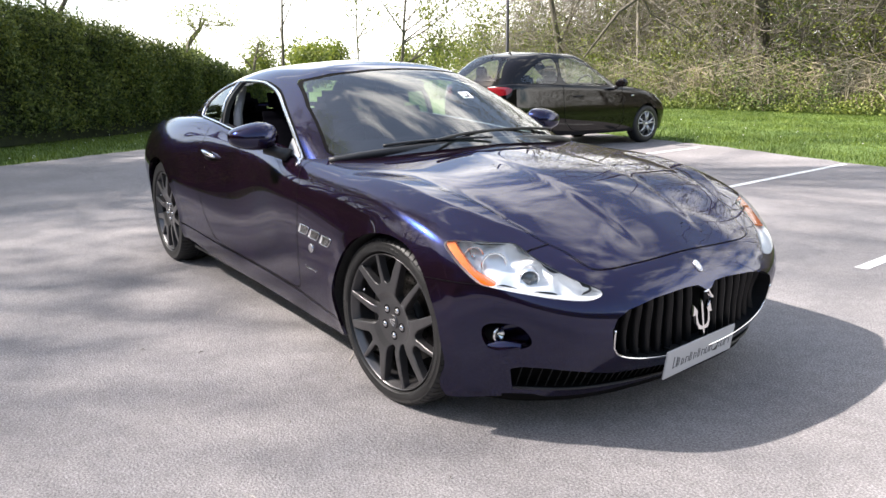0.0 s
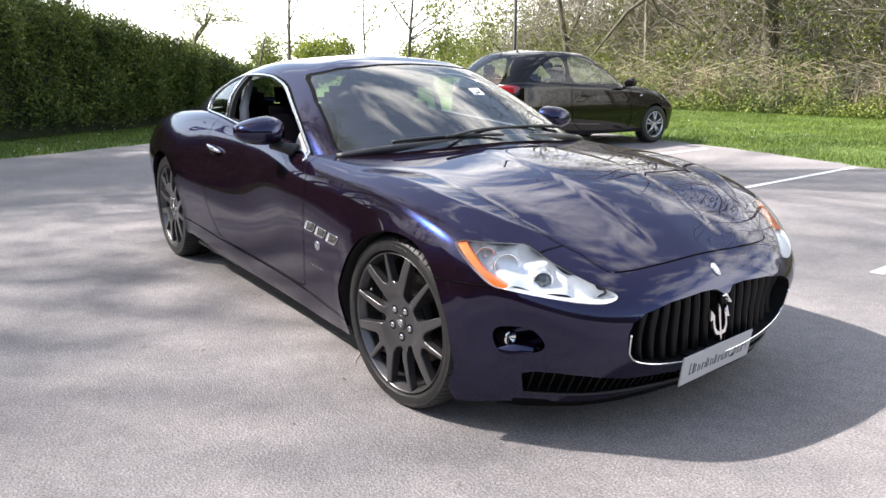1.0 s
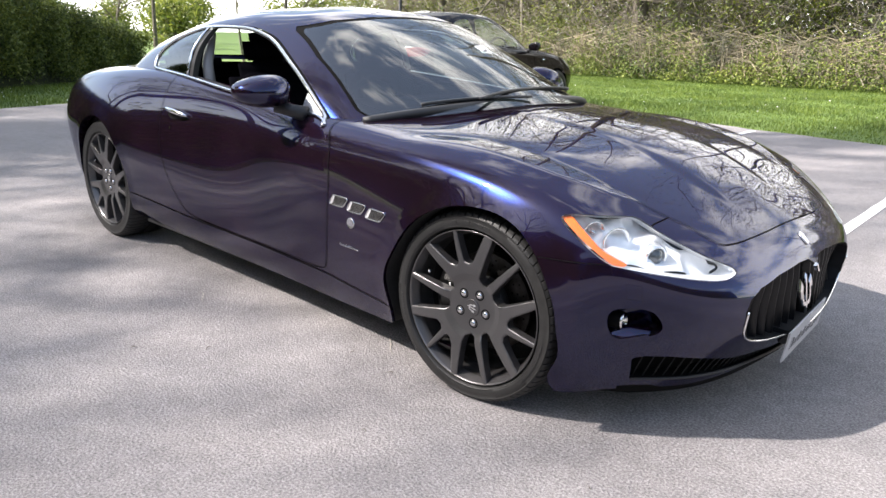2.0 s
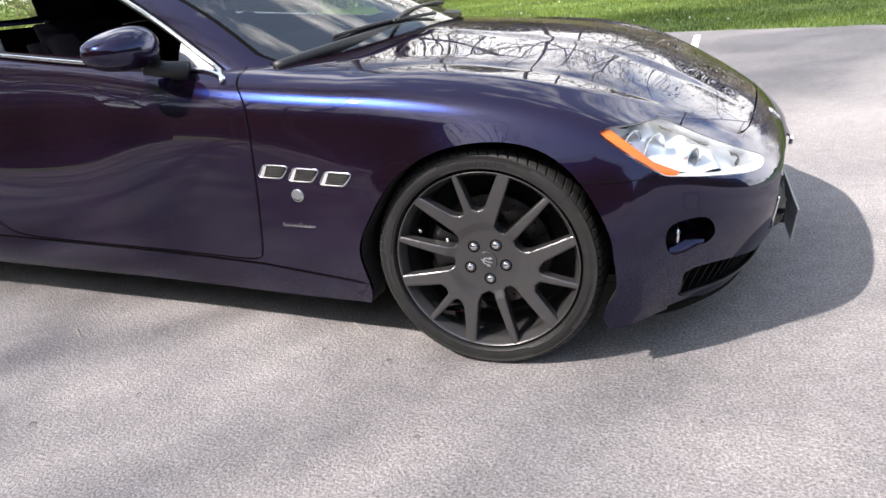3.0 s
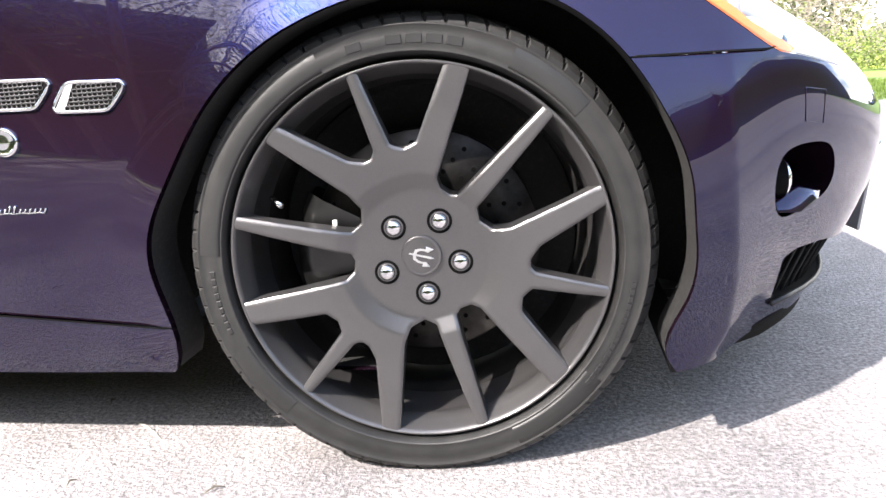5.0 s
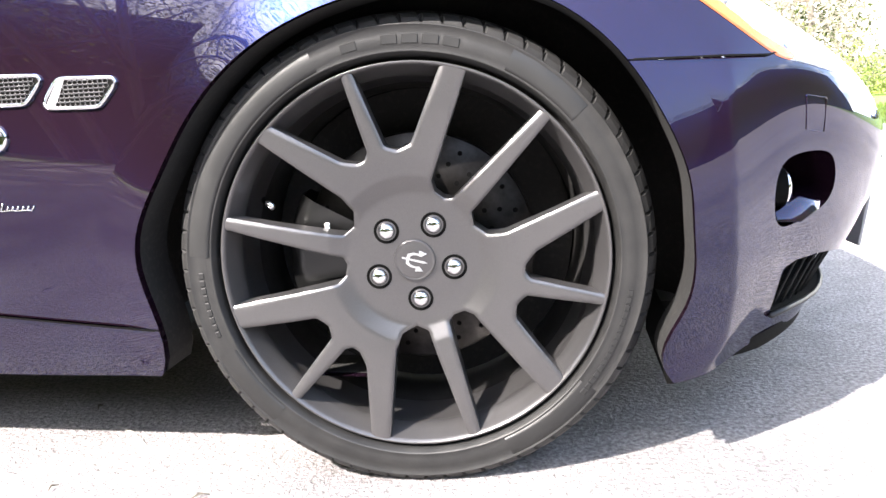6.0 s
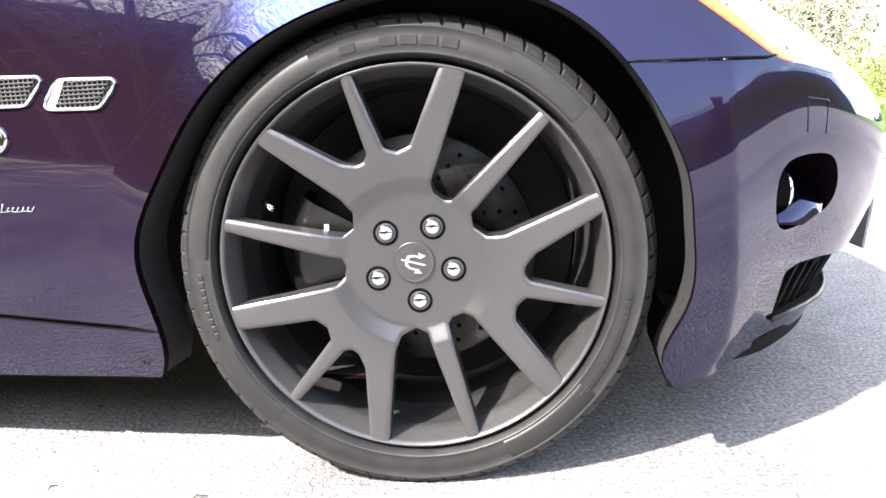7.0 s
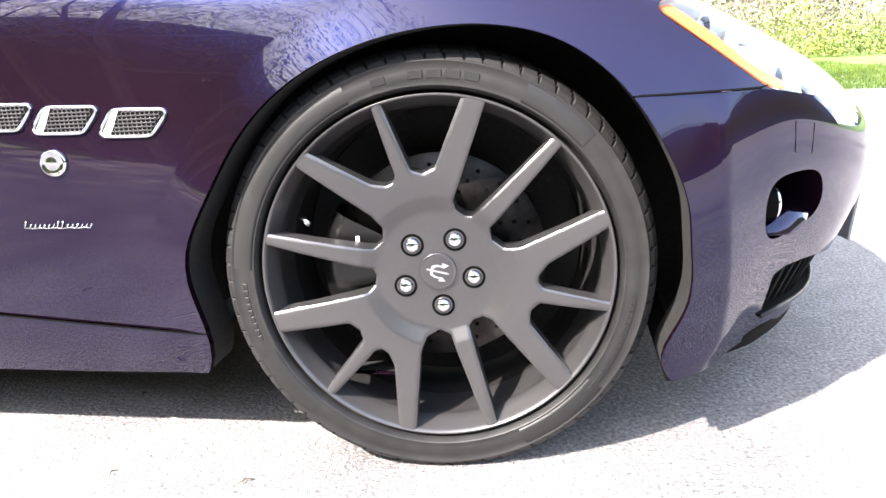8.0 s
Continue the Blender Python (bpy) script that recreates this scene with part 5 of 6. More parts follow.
for sd in (mirrored, lambda m: m):
    link_mesh("door", *sd(hdoor), BLACKPAINT, hatch)
    link_mesh("panel_gap", *sd(hgroove), GAP, hatch)
    link_mesh("door_window", *sd(hwin), GLASS_LIGHT, hatch)
    link_mesh("quarter_window", *sd(hqtr), GLASS_LIGHT, hatch)
    link_mesh("headlamp", *sd(hlamp), SATIN, hatch)
    link_mesh("tail_lamp", *sd(tlamp), REDLENS, hatch, "red tail lamp")
    link_mesh("door_handle", *sd(tube([(-1.72, .862, .80), (-1.66, .875, .805), (-1.58, .875, .805), (-1.54, .862, .80)], .013, 8)), BLACKPAINT, hatch)
    mv, mf = mirror_shell()
    link_mesh("door_mirror", *sd((mv * np.array([.9, .85, 1.0]) + np.array([-.78, .93, .985]), mf)), BLACKPAINT, hatch)
    link_mesh("mirror_foot", *sd(tube([(-.76, .88, .95), (-.72, .80, .93), (-.70, .74, .92)], .025, 8)), BLACK, hatch)
    link_mesh("side_repeater", *sd(tube([(-.42, .842, .785), (-.40, .846, .785), (-.36, .842, .785)], .012, 8)), SATIN, hatch)
    for cx in (0.0, -2.51):
        v, f = revolve([(.0, -.25), (.34, -.25), (.345, -.02)], 30, True, radians(-10), radians(190))
        link_mesh("arch_liner", *sd((v + np.array([cx, .80, .315]), f)), LINER, hatch)
bm = bmesh.new()
box(bm, -2.9, .55, -.60, .60, .20, .30)
part("underbody", bm, BLACK, hatch)
part("dashboard", rounded_block((.5, 1.25, .22), (-.80, 0, .86), (0, 0, 0), .08), LEATHER, hatch)
for s in (-1, 1):
    for x0 in (-1.55, -2.35):
        seat = new("seat")
        seat.parent = hatch
        part("backrest", rounded_block((.15, .48, .62), (x0 - .1, s * .36, .82), (0, -16, 0), .06), LEATHER, seat)
        part("headrest", rounded_block((.09, .25, .17), (x0 - .22, s * .36, 1.18), (0, -10, 0), .04), LEATHER, seat)
ring = [(-1.02 + .07 * math.sin(a), -.36 + .18 * math.cos(a), .95 + .16 * math.sin(a)) for a in np.linspace(0, 2 * math.pi, 24, endpoint=False)]
link_mesh("steering_wheel", *tube(ring, .014, 6, True), BLACK, hatch)
link_mesh("roof_aerial", *tube([(-2.62, 0, 1.45), (-2.80, 0, 1.58)], [.008, .004], 6), BLACK, hatch)
for cx in (0.0, -2.51):
    for s in (-1, 1):
        w = new("wheel")
        w.parent = hatch
        w.matrix_basis = pose(cx, s * .835, .308, 0, 0, 0 if s < 0 else 180)
        link_mesh("tyre", *revolve([(.20, .01), (.215, -.005), (.25, -.012), (.285, -.004), (.305, .02), (.31, .05), (.31, .15), (.29, .19), (.2, .19)], 48), RUBBER, w)
        link_mesh("rim", *revolve([(.205, .012), (.212, .0), (.204, -.004), (.196, .006), (.19, .03), (.185, .15)], 40), SILVER, w)
        link_mesh("brake_drum", *revolve([(.001, .07), (.15, .07), (.16, .12)], 24), BLACK, w)
        link_mesh("centre_cap", *revolve([(.001, -.002), (.03, .0), (.036, .006), (.06, .02)], 24), SILVER, w)
        for k in range(5):
            for da in (-9, 9):
                a = radians(90 + 72 * k + da)
                b = radians(90 + 72 * k + da * 1.3)
                link_mesh("spoke", *tube([(.03 * math.cos(a), .012, .03 * math.sin(a)), (.11 * math.cos(a), .006, .11 * math.sin(a)), (.20 * math.cos(b), .006, .20 * math.sin(b))], [.016, .013, .012], 6), SILVER, w)
hatch.matrix_basis = pose(-7.345, 8.49, 0, 0, 0, 90) @ Matrix.Scale(1.07, 4)


# ---- the ground ----
CAR_PARK = [(30, -30), (30, 4.5), (10, 6.4), (3, 7.25), (0, 7.62), (-2.5, 8.1), (-5, 8.78), (-8, 9.25), (-12, 9.9), (-12.9, 6), (-11.4, 1), (-10.3, -1.3), (-9.4, -4), (-9.0, -30)]


def inside_poly(px, py, poly):
    return polygon_distance(poly, 0, 1)(np.stack([px, py, px * 0], 1))


bm = bmesh.new()
vs = [bm.verts.new((x, y, -.02)) for x, y in ((-600, -600), (600, -600), (600, 600), (-600, 600))]
bm.faces.new(vs)
tagged(part("ground", bm, GRASS), "mown green grass round the car park", "ground", kind="structure")
rng = np.random.default_rng(7)
edge = []
pts = np.array(CAR_PARK, float)
for a, b in zip(pts, np.roll(pts, -1, 0)):
    n = max(2, int(np.linalg.norm(b - a) / .25))
    for k in range(n):
        q = a + (b - a) * k / n
        edge.append(q + rng.normal(0, .035, 2))
bm = bmesh.new()
top = [bm.verts.new((x, y, 0)) for x, y in edge]
low = [bm.verts.new((x, y, -.06)) for x, y in edge]
bm.faces.new(top)
for i in range(len(top)):
    j = (i + 1) % len(top)
    bm.faces.new((top[i], low[i], low[j], top[j]))
tagged(part("car_park", bm, ASPHALT), "worn grey asphalt dappled with branch shadows", "ground", kind="structure")
for x0, y0, x1, y1 in ((-2.30, 3.3, -2.63, 7.93), (.145, 2.6, -.115, 7.2), (-4.95, 3.4, -5.27, 8.40)):
    d = Vector((x1 - x0, y1 - y0, 0))
    s = Vector((-d.y, d.x, 0)).normalized() * .04
    bm = bmesh.new()
    n = 30
    L, R2 = [], []
    for k in range(n + 1):
        p = Vector((x0, y0, .004)) + d * k / n
        L.append(bm.verts.new(p + s * rng.uniform(.9, 1.1)))
        R2.append(bm.verts.new(p - s * rng.uniform(.9, 1.1)))
    for k in range(n):
        bm.faces.new((L[k], R2[k], R2[k + 1], L[k + 1]))
    tagged(part("bay_line", bm, LINE), "worn white painted bay line", "road marking", "bay lines", "structure")


# ---- plants: branches and leaves ----
def stems_mesh(segs, sides=5):
    """Tapered round stems: segs is an array of rows x0 y0 z0 x1 y1 z1 r0 r1."""
    s = np.asarray(segs, float)
    a, b = s[:, :3], s[:, 3:6]
    t = b - a
    t /= np.maximum(np.linalg.norm(t, axis=1, keepdims=True), 1e-9)
    ref = np.where(np.abs(t[:, 2:3]) < .9, np.array([[0, 0, 1.0]]), np.array([[1.0, 0, 0]]))
    u = np.cross(t, ref)
    u /= np.linalg.norm(u, axis=1, keepdims=True)
    w = np.cross(u, t)
    ang = np.linspace(0, 2 * math.pi, sides, endpoint=False)
    ring = u[:, None] * np.cos(ang)[None, :, None] + w[:, None] * np.sin(ang)[None, :, None]
    v = np.concatenate([a[:, None] + ring * s[:, 6, None, None], b[:, None] + ring * s[:, 7, None, None]], 1).reshape(-1, 3)
    k = np.arange(sides)
    l = (k + 1) % sides
    f = np.stack([k, l, l + sides, k + sides], 1)
    f = (f[None] + (np.arange(len(s)) * 2 * sides)[:, None, None]).reshape(-1, 4)
    return v, f


def leaves_mesh(centres, size, rng, droop=0.0, slim=.55):
    """One folded leaf of four corners at each centre, turned at random."""
    c = np.asarray(centres, float)
    n = len(c)
    d = rng.normal(0, 1, (n, 3))
    d[:, 2] -= droop
    d /= np.linalg.norm(d, axis=1, keepdims=True)
    e = np.cross(d, rng.normal(0, 1, (n, 3)))
    e /= np.linalg.norm(e, axis=1, keepdims=True)
    k = (size * rng.uniform(.6, 1.35, n))[:, None]
    up = np.cross(d, e) * k * .18
    v = np.stack([c - d * k, c + e * k * slim + up, c + d * k, c - e * k * slim + up], 1).reshape(-1, 3)
    f = np.arange(4 * n).reshape(n, 4)
    return v, f


def fast_mesh(name, v, f, material, parent=None, label="", smooth=False):
    me = bpy.data.meshes.new(name)
    me.from_pydata(v.tolist(), [], f.tolist())
    me.materials.append(material)
    if smooth:
        me.polygons.foreach_set("use_smooth", [True] * len(me.polygons))
    ob = new(name, me)
    if parent:
        ob.parent = parent
    if label:
        ob["label"] = label
    return ob


def grow(rng, height, spread, levels, trunk_r, lean=(0, 0), bare=.35, wiggle=.18, kids=(5, 5, 4, 3), rise=.5):
    """The limbs of a tree as stem rows, and its twig ends."""
    segs, tips = [], []

    def limb(p, d, length, r, level):
        n = 6 if level == 0 else 4
        pts = [p]
        for k in range(n):
            d = d + rng.normal(0, wiggle * (.5 if level == 0 else 1), 3)
            if level > 0:
                d[2] += .10 * rise
            d = d / np.linalg.norm(d)
            pts.append(pts[-1] + d * length / n)
        for k in range(n):
            r0, r1 = r * (1 - .75 * k / n), r * (1 - .75 * (k + 1) / n)
            segs.append((*pts[k], *pts[k + 1], r0, r1))
        if level >= levels:
            tips.extend(pts[1:])
            return
        for k in range(kids[min(level, len(kids) - 1)]):
            u = rng.uniform(bare if level == 0 else .2, 1.0)
            i = min(int(u * n), n - 1)
            q = pts[i] + (pts[i + 1] - pts[i]) * (u * n - i)
            side = rng.normal(0, 1, 3)
            side -= d * (side @ d)
            side /= np.linalg.norm(side)
            nd = d * .45 + side * spread + np.array([0, 0, .25 * rise])
            limb(q, nd / np.linalg.norm(nd), length * rng.uniform(.45, .68) * (1 - .3 * u), max(r * (1 - .75 * u) * .55, .004), level + 1)
    limb(np.zeros(3), np.array([lean[0], lean[1], 1.0]), height, trunk_r, 0)
    return np.array(segs), np.array(tips)


def tree(name, label, x, y, height, seed, spread=.9, levels=3, trunk_r=.14, leaf=None, leaf_n=0, leaf_size=.05, lean=(0, 0), bare=.35, wiggle=.18, kids=(7, 5, 4, 3), rise=.5, bark=None, scatter=.25, droop=0, z=0):
    g = np.random.default_rng(seed)
    segs, tips = grow(g, height, spread, levels, trunk_r, lean, bare, wiggle, kids, rise)
    t = thing(name, label, "tree", (x, y, z - .03))
    v, f = stems_mesh(segs, 6)
    fast_mesh("trunk", v, f, bark or BARK, t, "", True)
    if leaf_n:
        c = tips[g.integers(0, len(tips), leaf_n)] + g.normal(0, scatter, (leaf_n, 3))
        c = c[c[:, 2] > .3]
        v, f = leaves_mesh(c, leaf_size, g, droop)
        fast_mesh("crown", v, f, leaf, t)
    return t


# trees across the car park, behind the hatchback and the hedge
tree("young_tree", "slim bare young tree with upswept branches", -22, 8.45, 5.2, 11, .45, 3, .085, bare=.22, wiggle=.06, kids=(9, 5, 3), rise=1.3, bark=BARK)
tree("birch_tree", "slender birch with thin hanging spring leaves", -20, 11.85, 5.6, 12, .7, 3, .085, SPRING, 4600, .055, bare=.2, wiggle=.1, kids=(12, 6, 4), rise=.2, bark=BARK, scatter=.22, droop=.8)
tree("birch_tree", "slender leaning birch with few spring leaves", -21.5, 11.35, 5.2, 13, .6, 3, .055, SPRING, 700, .05, lean=(.0, -.06), bare=.3, wiggle=.1, kids=(8, 4, 3), rise=.3, bark=TWIG, scatter=.25, droop=.8)
tree("crab_tree", "gnarled round-crowned tree with fine spring leaves", -26, 6.9, 3.9, 14, 1.3, 4, .17, SPRING, 2600, .04, bare=.45, wiggle=.34, kids=(6, 5, 4, 3), rise=.35, scatter=.2)
tree("crab_tree", "gnarled small tree with thin spring leaves", -27, 9.6, 2.7, 15, 1.1, 4, .12, SPRING, 1300, .04, bare=.3, wiggle=.3, kids=(6, 5, 4, 3), rise=.35, scatter=.2)
tree("bare_tree", "dark bare tree showing over the hedge", -19.5, .4, 3.9, 16, .9, 4, .16, bare=.4, wiggle=.26, kids=(7, 5, 4, 3))
post = thing("lamp_post", "dark slim metal lamp post", "lamp post", (-14.4, 12.0, 0))
link_mesh("pole", *tube([(0, 0, -.02), (0, 0, 1.0), (0, 0, 1.05), (0, 0, 8.5)], [.075, .07, .05, .04], 12), BLACK, post)
link_mesh("base_sleeve", *tube([(0, 0, -.02), (0, 0, .5)], .09, 12), BLACK, post)

# the wood edge behind the grass: bare and ivied trees
k = 0
for x, y, h, r, sp in ((-15.5, 23.5, 13, .24, .9), (-12.6, 21.9, 14.5, .70, 1.1), (-9.6, 24.0, 13, .26, 1.0), (-7.0, 22.8, 15, .42, 1.1), (-4.0, 23.5, 13, .30, 1.0), (-.5, 23.0, 14, .34, 1.0), (3.5, 24.0, 13, .3, 1.0), (-19.0, 24.5, 13.5, .22, .9), (-23.0, 25.0, 12, .2, .9), (8.0, 23.5, 13, .3, 1.0), (-26.5, 27.0, 11.5, .18, .9), (-17.5, 21.5, 12, .18, .9)):
    k += 1
    tree("woodland_tree", "old bare tree with crooked ivy-hung limbs", x, y, h, 40 + k, sp, 4, r * .42, IVY, 2600, .055, bare=.12, wiggle=.26, kids=(13, 7, 5, 3), rise=.3, scatter=.35, bark=TWIG if k % 3 == 0 else BARK)
tree("forked_tree", "dark forked bare tree at the wood edge", -21.6, 21.4, 8.5, 61, .5, 3, .17, bare=.14, wiggle=.12, kids=(6, 5, 4), rise=1.2)
# pale fallen stems and brambles along the foot of the wood
g = np.random.default_rng(90)
n = 3600
bx = g.uniform(-26, 4, n)
by = 19.0 + .02 * bx + g.gamma(2.0, .75, n)
base = np.stack([bx, by, g.uniform(0, .25, n)], 1)
ang = g.uniform(0, 2 * math.pi, n)
ln = g.uniform(.5, 2.3, n)
el = g.uniform(.45, 1.45, n)
mid = base + np.stack([np.cos(ang) * np.cos(el), .45 * np.sin(ang) * np.cos(el), np.sin(el)], 1) * ln[:, None] * .6
end = mid + np.stack([np.cos(ang) * np.cos(el * .3), .45 * np.sin(ang) * np.cos(el * .3), np.sin(el) * .25], 1) * ln[:, None] * .5
r = g.uniform(.006, .02, n)
v, f = stems_mesh(np.concatenate([np.concatenate([base, mid, r[:, None], r[:, None] * .8], 1), np.concatenate([mid, end, r[:, None] * .8, r[:, None] * .35], 1)]), 4)
tagged(fast_mesh("dead_stems", v, f, STRAW), "tangle of pale dead stems under the trees", "brambles", kind="stuff")
n = 66000
bx = g.uniform(-28, 14, n)
clump = .50 + .55 * np.sin(bx * 1.7) * np.sin(bx * .63 + 1) + .30 * np.sin(bx * 4.1) + .2 * np.sin(bx * 9.3)
bz = np.abs(g.normal(0, .55, n)) * np.clip(clump + .35, .25, 1.4) * 1.15
by = 18.5 + .02 * bx + g.gamma(2.0, .5, n) + bz * .35
v, f = leaves_mesh(np.stack([bx, by, bz + .04], 1), .040, g)
tagged(fast_mesh("bramble_leaves", v, f, BRAMBLE), "low green brambles along the wood edge", "brambles", kind="stuff")
# crooked pale boughs and twigs hanging in front of the trees
n = 2600
p = np.stack([g.uniform(-30, -3, n), g.uniform(22.2, 25.5, n), g.uniform(.5, 5.6, n)], 1)
p[:, 2] *= np.interp(p[:, 0], [-30, -24], [.6, 1])
d = g.normal(0, 1, (n, 3)) * np.array([1, .5, .55])
d /= np.linalg.norm(d, axis=1, keepdims=True)
r = g.gamma(1.6, .008, n) + .005
rows, twig_tips = [], []
for k in range(6):
    d = d + g.normal(0, .38, (n, 3)) * np.array([1, .6, 1])
    d /= np.linalg.norm(d, axis=1, keepdims=True)
    q = p + d * g.uniform(.25, .6, n)[:, None]
    rows.append(np.concatenate([p, q, r[:, None], r[:, None] * .84], 1))
    off = g.normal(0, 1, (n, 3)) * np.array([1, .5, 1])
    off = off / np.linalg.norm(off, axis=1, keepdims=True) * g.uniform(.25, .8, n)[:, None]
    bend = q + off + g.normal(0, .12, (n, 3)) + off * .6
    rows.append(np.concatenate([q, q + off, r[:, None] * .45, r[:, None] * .3], 1))
    rows.append(np.concatenate([q + off, bend, r[:, None] * .3, r[:, None] * .15], 1))
    twig_tips.append(bend)
    p, r = q, r * .84
v, f = stems_mesh(np.concatenate(rows), 4)
tagged(fast_mesh("hanging_boughs", v, f, TWIG), "tangle of crooked pale boughs along the wood edge", "branches", kind="stuff")
tips = np.concatenate(twig_tips)
c = np.repeat(tips[g.integers(0, len(tips), 2600)], 12, 0)
v, f = leaves_mesh(c + g.normal(0, .24, c.shape), .045, g)
tagged(fast_mesh("bough_leaves", v, f, SPRING), "small yellow-green leaves in clusters on the boughs", "leaves", kind="stuff")
hub = np.stack([g.uniform(-31, -3, 190), g.uniform(20.4, 23.0, 190), .3 + g.gamma(2.2, .75, 190)], 1)
c = np.repeat(hub, 190, 0)
v, f = leaves_mesh(c + g.normal(0, 1, c.shape) * np.array([.50, .35, .42]), .045, g)
v[:, 2] = np.maximum(v[:, 2], .03)
tagged(fast_mesh("thicket_leaves", v, f, SPRING), "clumps of fresh yellow-green leaves at the wood edge", "leaves", kind="stuff")
# dense shrub layer behind, to the height of the limbs
n = 24000
bx = g.uniform(-34, 8, n)
bz = g.uniform(0, 1, n) ** 1.3 * (4.2 + 1.2 * np.sin(bx * .7) + .8 * np.sin(bx * 1.9 + 2)) * np.interp(bx, [-34, -24], [.45, 1])
by = 24.5 + g.uniform(0, 4, n)
v, f = leaves_mesh(np.stack([bx, by, bz], 1), .085, g)
tagged(fast_mesh("shrub_leaves", v, f, SPRING), "yellow-green shrubs in early leaf", "shrubs", kind="stuff")
n = 17000
bx = g.uniform(-28, 14, n)
base = np.stack([bx, 20.8 + g.uniform(0, 5, n), g.uniform(0, 1, n) ** 1.4 * 5.0], 1)
d = np.stack([g.normal(0, .6, n), g.normal(0, .4, n), g.uniform(-.2, 1.2, n)], 1) * g.uniform(.5, 1.5, n)[:, None]
r = g.uniform(.005, .015, n)
v, f = stems_mesh(np.concatenate([base, base + d, r[:, None], r[:, None] * .3], 1), 4)
tagged(fast_mesh("twigs", v, f, TWIG), "thicket of grey-brown twigs", "twigs", kind="stuff")
n = 80000
bx = g.uniform(-33, 12, n)
bz = g.uniform(0, 1, n) ** .9 * (7.4 + 1.4 * np.sin(bx * .5) + .9 * np.sin(bx * 1.3 + 2)) * np.interp(bx, [-33, -26, -18], [.45, .62, 1])
v, f = leaves_mesh(np.stack([bx, 28 + g.uniform(0, 4, n), bz], 1), .12, g)
tagged(fast_mesh("ivy_thicket", v, f, IVY), "dark evergreen thicket deep in the wood", "shrubs", kind="stuff")
# far trees on the sky line
for k, (x, y, h) in enumerate(((-62, 18, 2.4), (-58, 26, 2.6), (-66, 34, 3.4), (-55, 38, 3.6), (-70, 8, 4.5), (-60, 46, 4.6), (-46, 40, 3.4), (-75, -2, 5), (-50, 32, 2.8), (-48, 22, 2.6), (-66, 26, 2.6), (-50, 46, 3.6))):
    tree("far_tree", "distant rounded tree in pale spring leaf", x, y, h, 70 + k, 1.1, 3, .25, SPRING, 2600, .14, bare=.1, wiggle=.25, kids=(9, 6, 5), scatter=.6)
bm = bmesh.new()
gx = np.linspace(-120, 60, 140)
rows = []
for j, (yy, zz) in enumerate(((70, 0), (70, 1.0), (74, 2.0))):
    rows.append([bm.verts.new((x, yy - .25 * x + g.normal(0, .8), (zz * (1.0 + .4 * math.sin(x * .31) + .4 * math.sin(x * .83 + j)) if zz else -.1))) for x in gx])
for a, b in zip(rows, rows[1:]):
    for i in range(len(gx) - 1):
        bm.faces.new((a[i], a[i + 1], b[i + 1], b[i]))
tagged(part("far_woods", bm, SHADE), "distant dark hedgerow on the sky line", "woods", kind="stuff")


# ---- the hedge ----
def hedge(points, top, depth, n, name, label, leaf=.047):
    """A clipped hedge along a line: a core coloured as inner shade and a skin of leaves."""
    g = np.random.default_rng(21)
    p = np.array(points, float)
    seg = np.linalg.norm(np.diff(p, axis=0), axis=1)
    cum = np.concatenate([[0], np.cumsum(seg)])
    h = thing(name, label, "hedge", (0, 0, 0))

    def at(u):
        s = u * cum[-1]
        x = np.interp(s, cum, p[:, 0])
        y = np.interp(s, cum, p[:, 1])
        return np.stack([x, y], 1), np.interp(s, cum, top)
    d = p[-1] - p[0]
    side = np.array([-d[1], d[0]]) / np.linalg.norm(d)
    u = g.uniform(0, 1, n)
    c, hh = at(u)
    face = g.uniform(0, 1, n)
    front = face < .72
    lump = .26 * np.sin(u * 47 + 1) + .16 * np.sin(u * 113) + .10 * np.sin(u * 211 + 2)
    zz = np.where(front, g.uniform(0.12, 1, n), 1.0) * hh
    inset = np.where(front, -.10 + .10 * np.cos(zz / hh * 3.0), g.uniform(0, 1, n) * depth)
    zz = np.where(front, zz, hh * (1 - .0) + .10 * lump)
    off = inset + g.normal(0, .13, n) + lump * .7 * np.sin(zz * 2.9 + u * 30)
    xy = c + side * off[:, None]
    zz = zz + g.normal(0, .09, n)
    v, f = leaves_mesh(np.stack([xy[:, 0], xy[:, 1], np.maximum(zz, .08)], 1), leaf, g)
    fast_mesh("leaves", v, f, LEAF, h)
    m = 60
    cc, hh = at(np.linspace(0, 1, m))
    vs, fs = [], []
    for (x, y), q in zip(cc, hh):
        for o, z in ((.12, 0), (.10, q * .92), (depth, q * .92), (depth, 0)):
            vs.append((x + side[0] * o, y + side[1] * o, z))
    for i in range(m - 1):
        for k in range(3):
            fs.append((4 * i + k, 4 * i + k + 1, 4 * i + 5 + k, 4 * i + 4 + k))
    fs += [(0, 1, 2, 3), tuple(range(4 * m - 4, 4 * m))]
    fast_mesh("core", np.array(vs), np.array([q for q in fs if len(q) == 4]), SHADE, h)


hedge([(-11.2, -9), (-12.6, -3.5), (-13.6, -.9), (-15.2, 1.7), (-16.9, 4.2), (-19, 6.5)], [3.0, 2.9, 2.62, 2.2, 1.55, 1.1], 1.6, 125000, "hedge", "tall dense green hedge beyond the grass verge", .034)


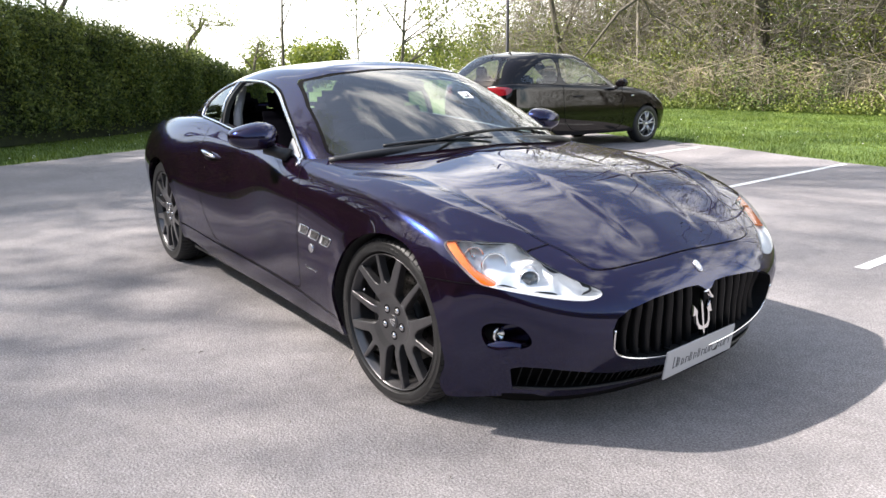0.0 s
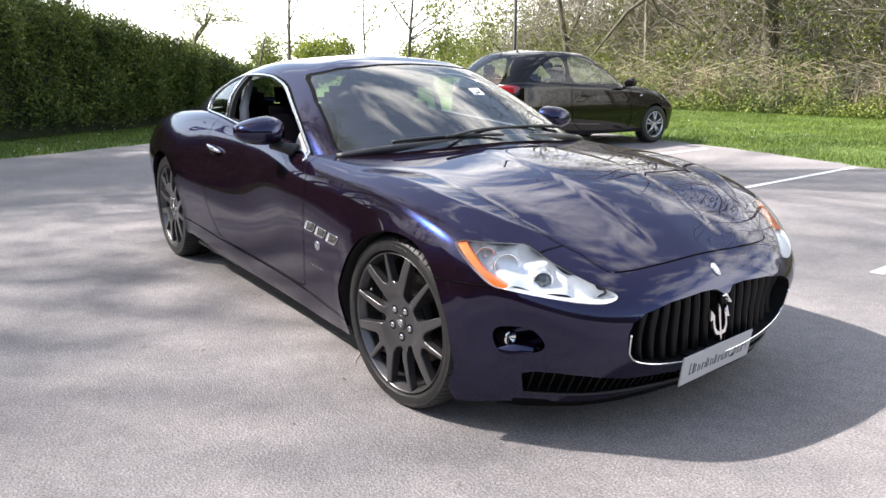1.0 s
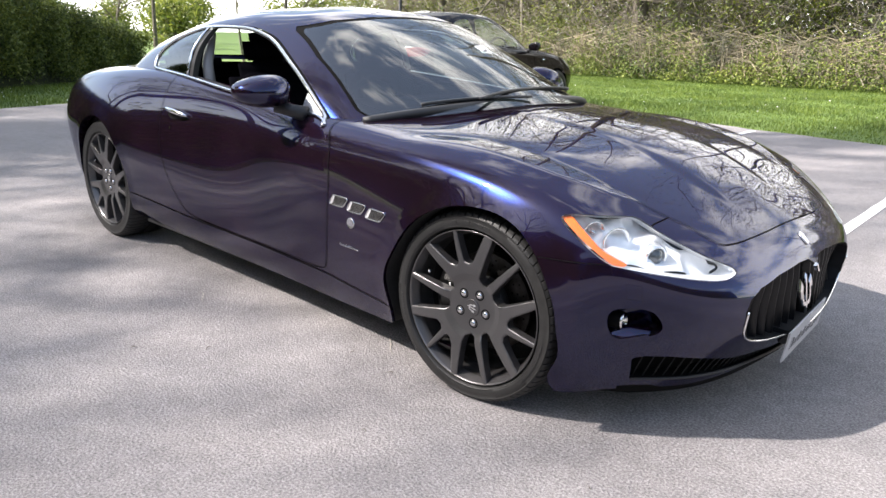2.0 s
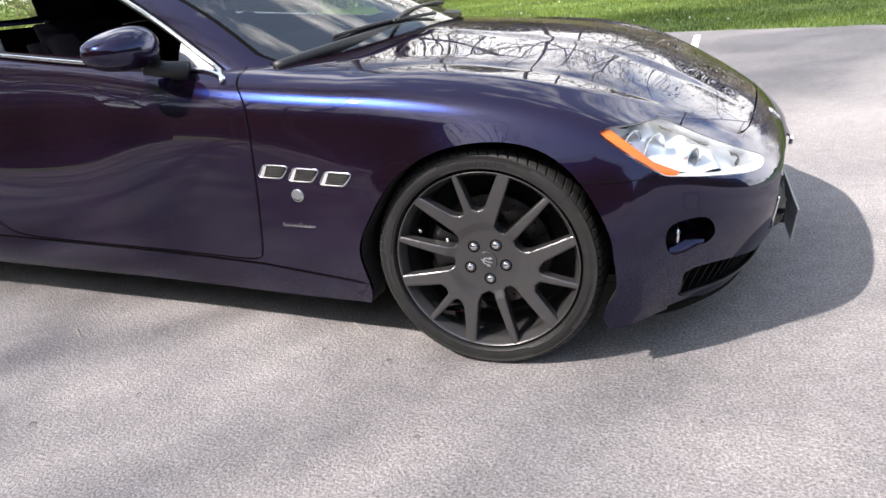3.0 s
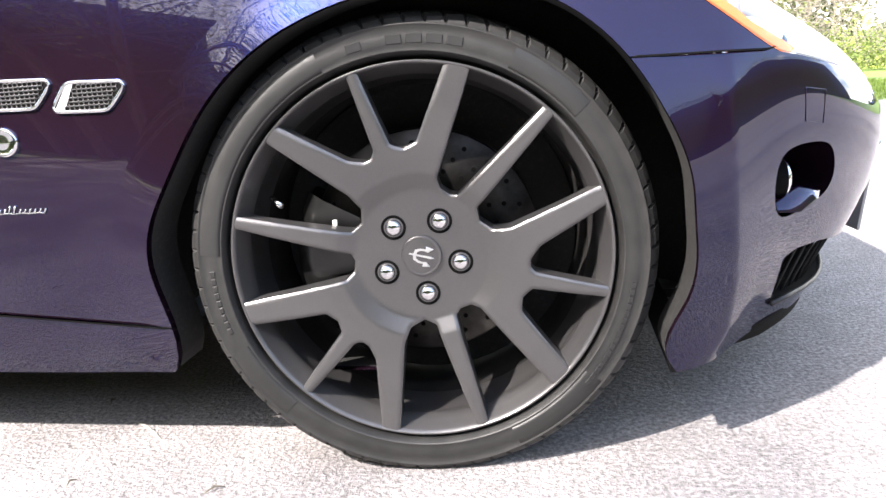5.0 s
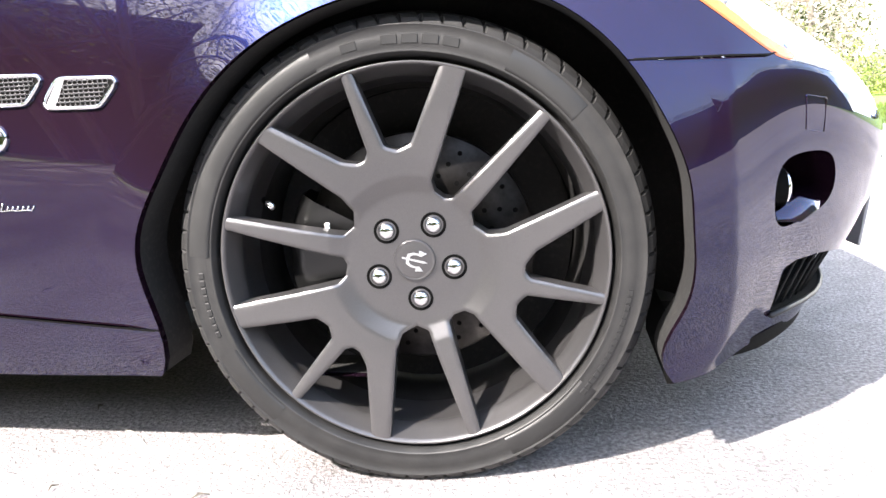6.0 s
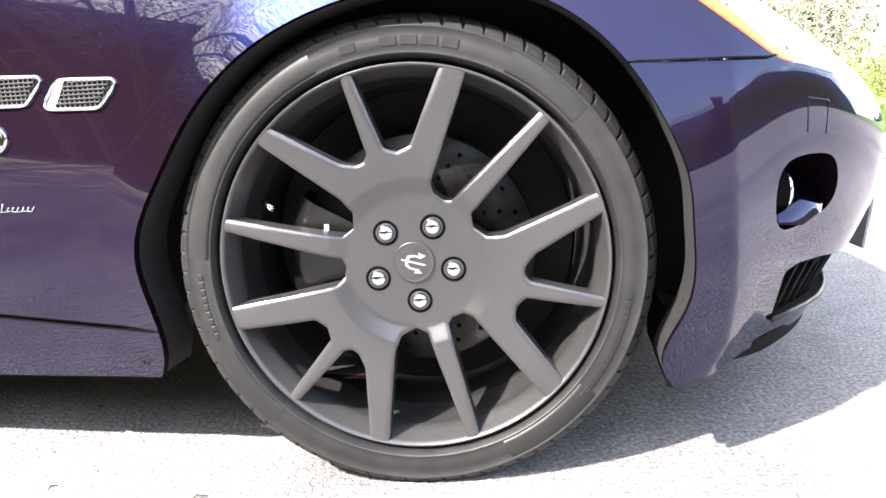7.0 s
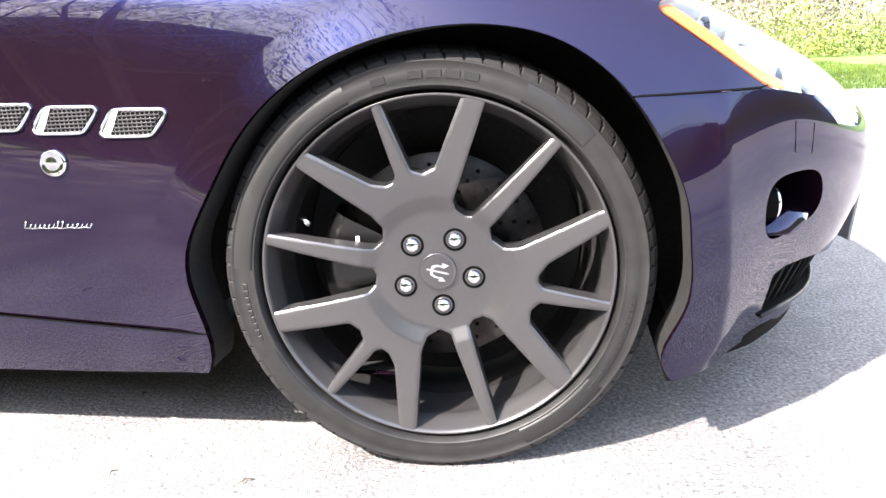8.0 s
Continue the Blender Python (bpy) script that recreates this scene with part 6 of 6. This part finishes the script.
# ---- grass ----
def blades(name, label, n, x0, x1, y0, y1, seed, size):
    g = np.random.default_rng(seed)
    x, y = g.uniform(x0, x1, n), g.uniform(y0, y1, n)
    keep = inside_poly(x, y, CAR_PARK) < -.01
    x, y = x[keep], y[keep]
    m = len(x)
    a = g.uniform(0, 2 * math.pi, m)
    h = size * g.uniform(.5, 1.4, m) * (1 + .5 * np.sin(x * 1.3) * np.sin(y * 1.7))
    w = g.uniform(.004, .009, m) * (size / .06)
    lean = g.uniform(.1, .9, m) * h
    b = g.uniform(0, 2 * math.pi, m)
    base = np.stack([x, y, np.full(m, -.02)], 1)
    sd = np.stack([np.cos(a) * w, np.sin(a) * w, np.zeros(m)], 1)
    tip = base + np.stack([np.cos(b) * lean, np.sin(b) * lean, h], 1)
    v = np.stack([base - sd, base + sd, tip], 1).reshape(-1, 3)
    f = np.arange(3 * m).reshape(m, 3)
    tagged(fast_mesh(name, v, f, BLADE), label, "grass", kind="stuff")


blades("grass_blades", "short bright green grass on the verge", 170000, -16, 6, 7.2, 19.5, 31, .05)
blades("hedge_verge_grass", "short grass in front of the hedge", 50000, -18, -8.8, -6, 7, 32, .06)
g = np.random.default_rng(33)
n = 260
x, y = np.concatenate([g.uniform(-14, 4, 160), g.uniform(-15, -9.5, 100)]), np.concatenate([g.uniform(7.6, 15, 160), g.uniform(-4, 4, 100)])
keep = inside_poly(x, y, CAR_PARK) < -.03
v, f = leaves_mesh(np.stack([x, y, np.full(n, .045)], 1)[keep], .011, g, 0, .9)
tagged(fast_mesh("daisies", v, f, DAISY), "small white daisies in the grass", "flowers", kind="stuff")

# trees behind the camera, whose branches shade the asphalt
for x, y, h, seed, leaves, size, spread, rise in ((-9.4, -14.7, 13, 100, 300, .03, .85, .6), (-15.4, -9.7, 12, 101, 15000, .075, .85, .6), (-11.8, -16.0, 14, 102, 7000, .07, .85, .6), (-3.0, -16.5, 13.5, 103, 4000, .06, .85, .6), (-18, -11, 12, 104, 15000, .075, .85, .6), (-14.5, -18, 14, 105, 7000, .07, .85, .6), (-13.5, -7.0, 18, 108, 13000, .065, .5, 1.0), (-14.6, -6.7, 19, 106, 11000, .06, .5, 1.0), (-12.4, -7.6, 19, 109, 9000, .06, .5, 1.0), (-19.5, -7.6, 14, 110, 15000, .08, .85, .6)):
    tree("car_park_tree", "tall bare tree in bud beside the car park", x, y, h, seed, spread, 4, .19, SPRING, leaves, size, bare=.35, wiggle=.2, kids=(9, 6, 4, 3), rise=rise, scatter=.3)
# unseen screen added behind the camera so the coupe's flank reflects dark
hedge([(24, -25), (6, -24), (-6, -24.5), (-18, -24), (-30, -20)], [12.0, 13.6, 13.0, 13.8, 11.0], 2.4, 40000, "hedge", "tall dark evergreen screen added out of view to darken reflections")
hedge([(24, -25), (25, -12), (27, 0), (29, 14)], [9.0, 8.0, 7.5, 8.5], -2.4, 26000, "hedge", "tall green tree screen across the car park")
# small litter on the asphalt
for x, y, a, l in ((-.335, -.965, 35, .030), (-.566, -.955, 80, .022), (-.985, -1.343, 110, .03), (-1.20, -1.55, 60, .022), (-.08, -1.30, 10, .022), (.62, -1.05, 140, .018), (-.674, -.66, 95, .020)):
    v, f = tube([(0, 0, .003), (l * .5, .004, .007), (l, 0, .003)], [.001, .002, .0008], 5)
    ob = tagged(link_mesh("twig", v, f, BARK), "small dry brown twig on the asphalt", "twig", "twigs on the asphalt")
    ob.matrix_basis = pose(x, y, 0, 0, 0, a)
# pale scrapes in the asphalt
for x, y, a, l in ((-.600, -.728, -34, .20), (-1.62, -1.02, -24, .16), (.30, -1.62, 22, .12)):
    bm = bmesh.new()
    rows = []
    for k in range(13):
        u = k / 12
        w = .0035 * math.sin(math.pi * min(max(u, .04), .96)) * (1 + .5 * math.sin(k * 2.3))
        rows.append((bm.verts.new((l * u, .006 * math.sin(k * .5) - w, 0)), bm.verts.new((l * u, .006 * math.sin(k * .5) + w, 0))))
    for (p0, p1), (q0, q1) in zip(rows, rows[1:]):
        bm.faces.new((p0, q0, q1, p1))
    ob = tagged(part("scrape_mark", bm, SCRAPE), "pale thin scrape mark in the grey asphalt", "scrape mark", "scrape marks on the asphalt")
    ob.matrix_basis = pose(x, y, .004, 0, 0, a)
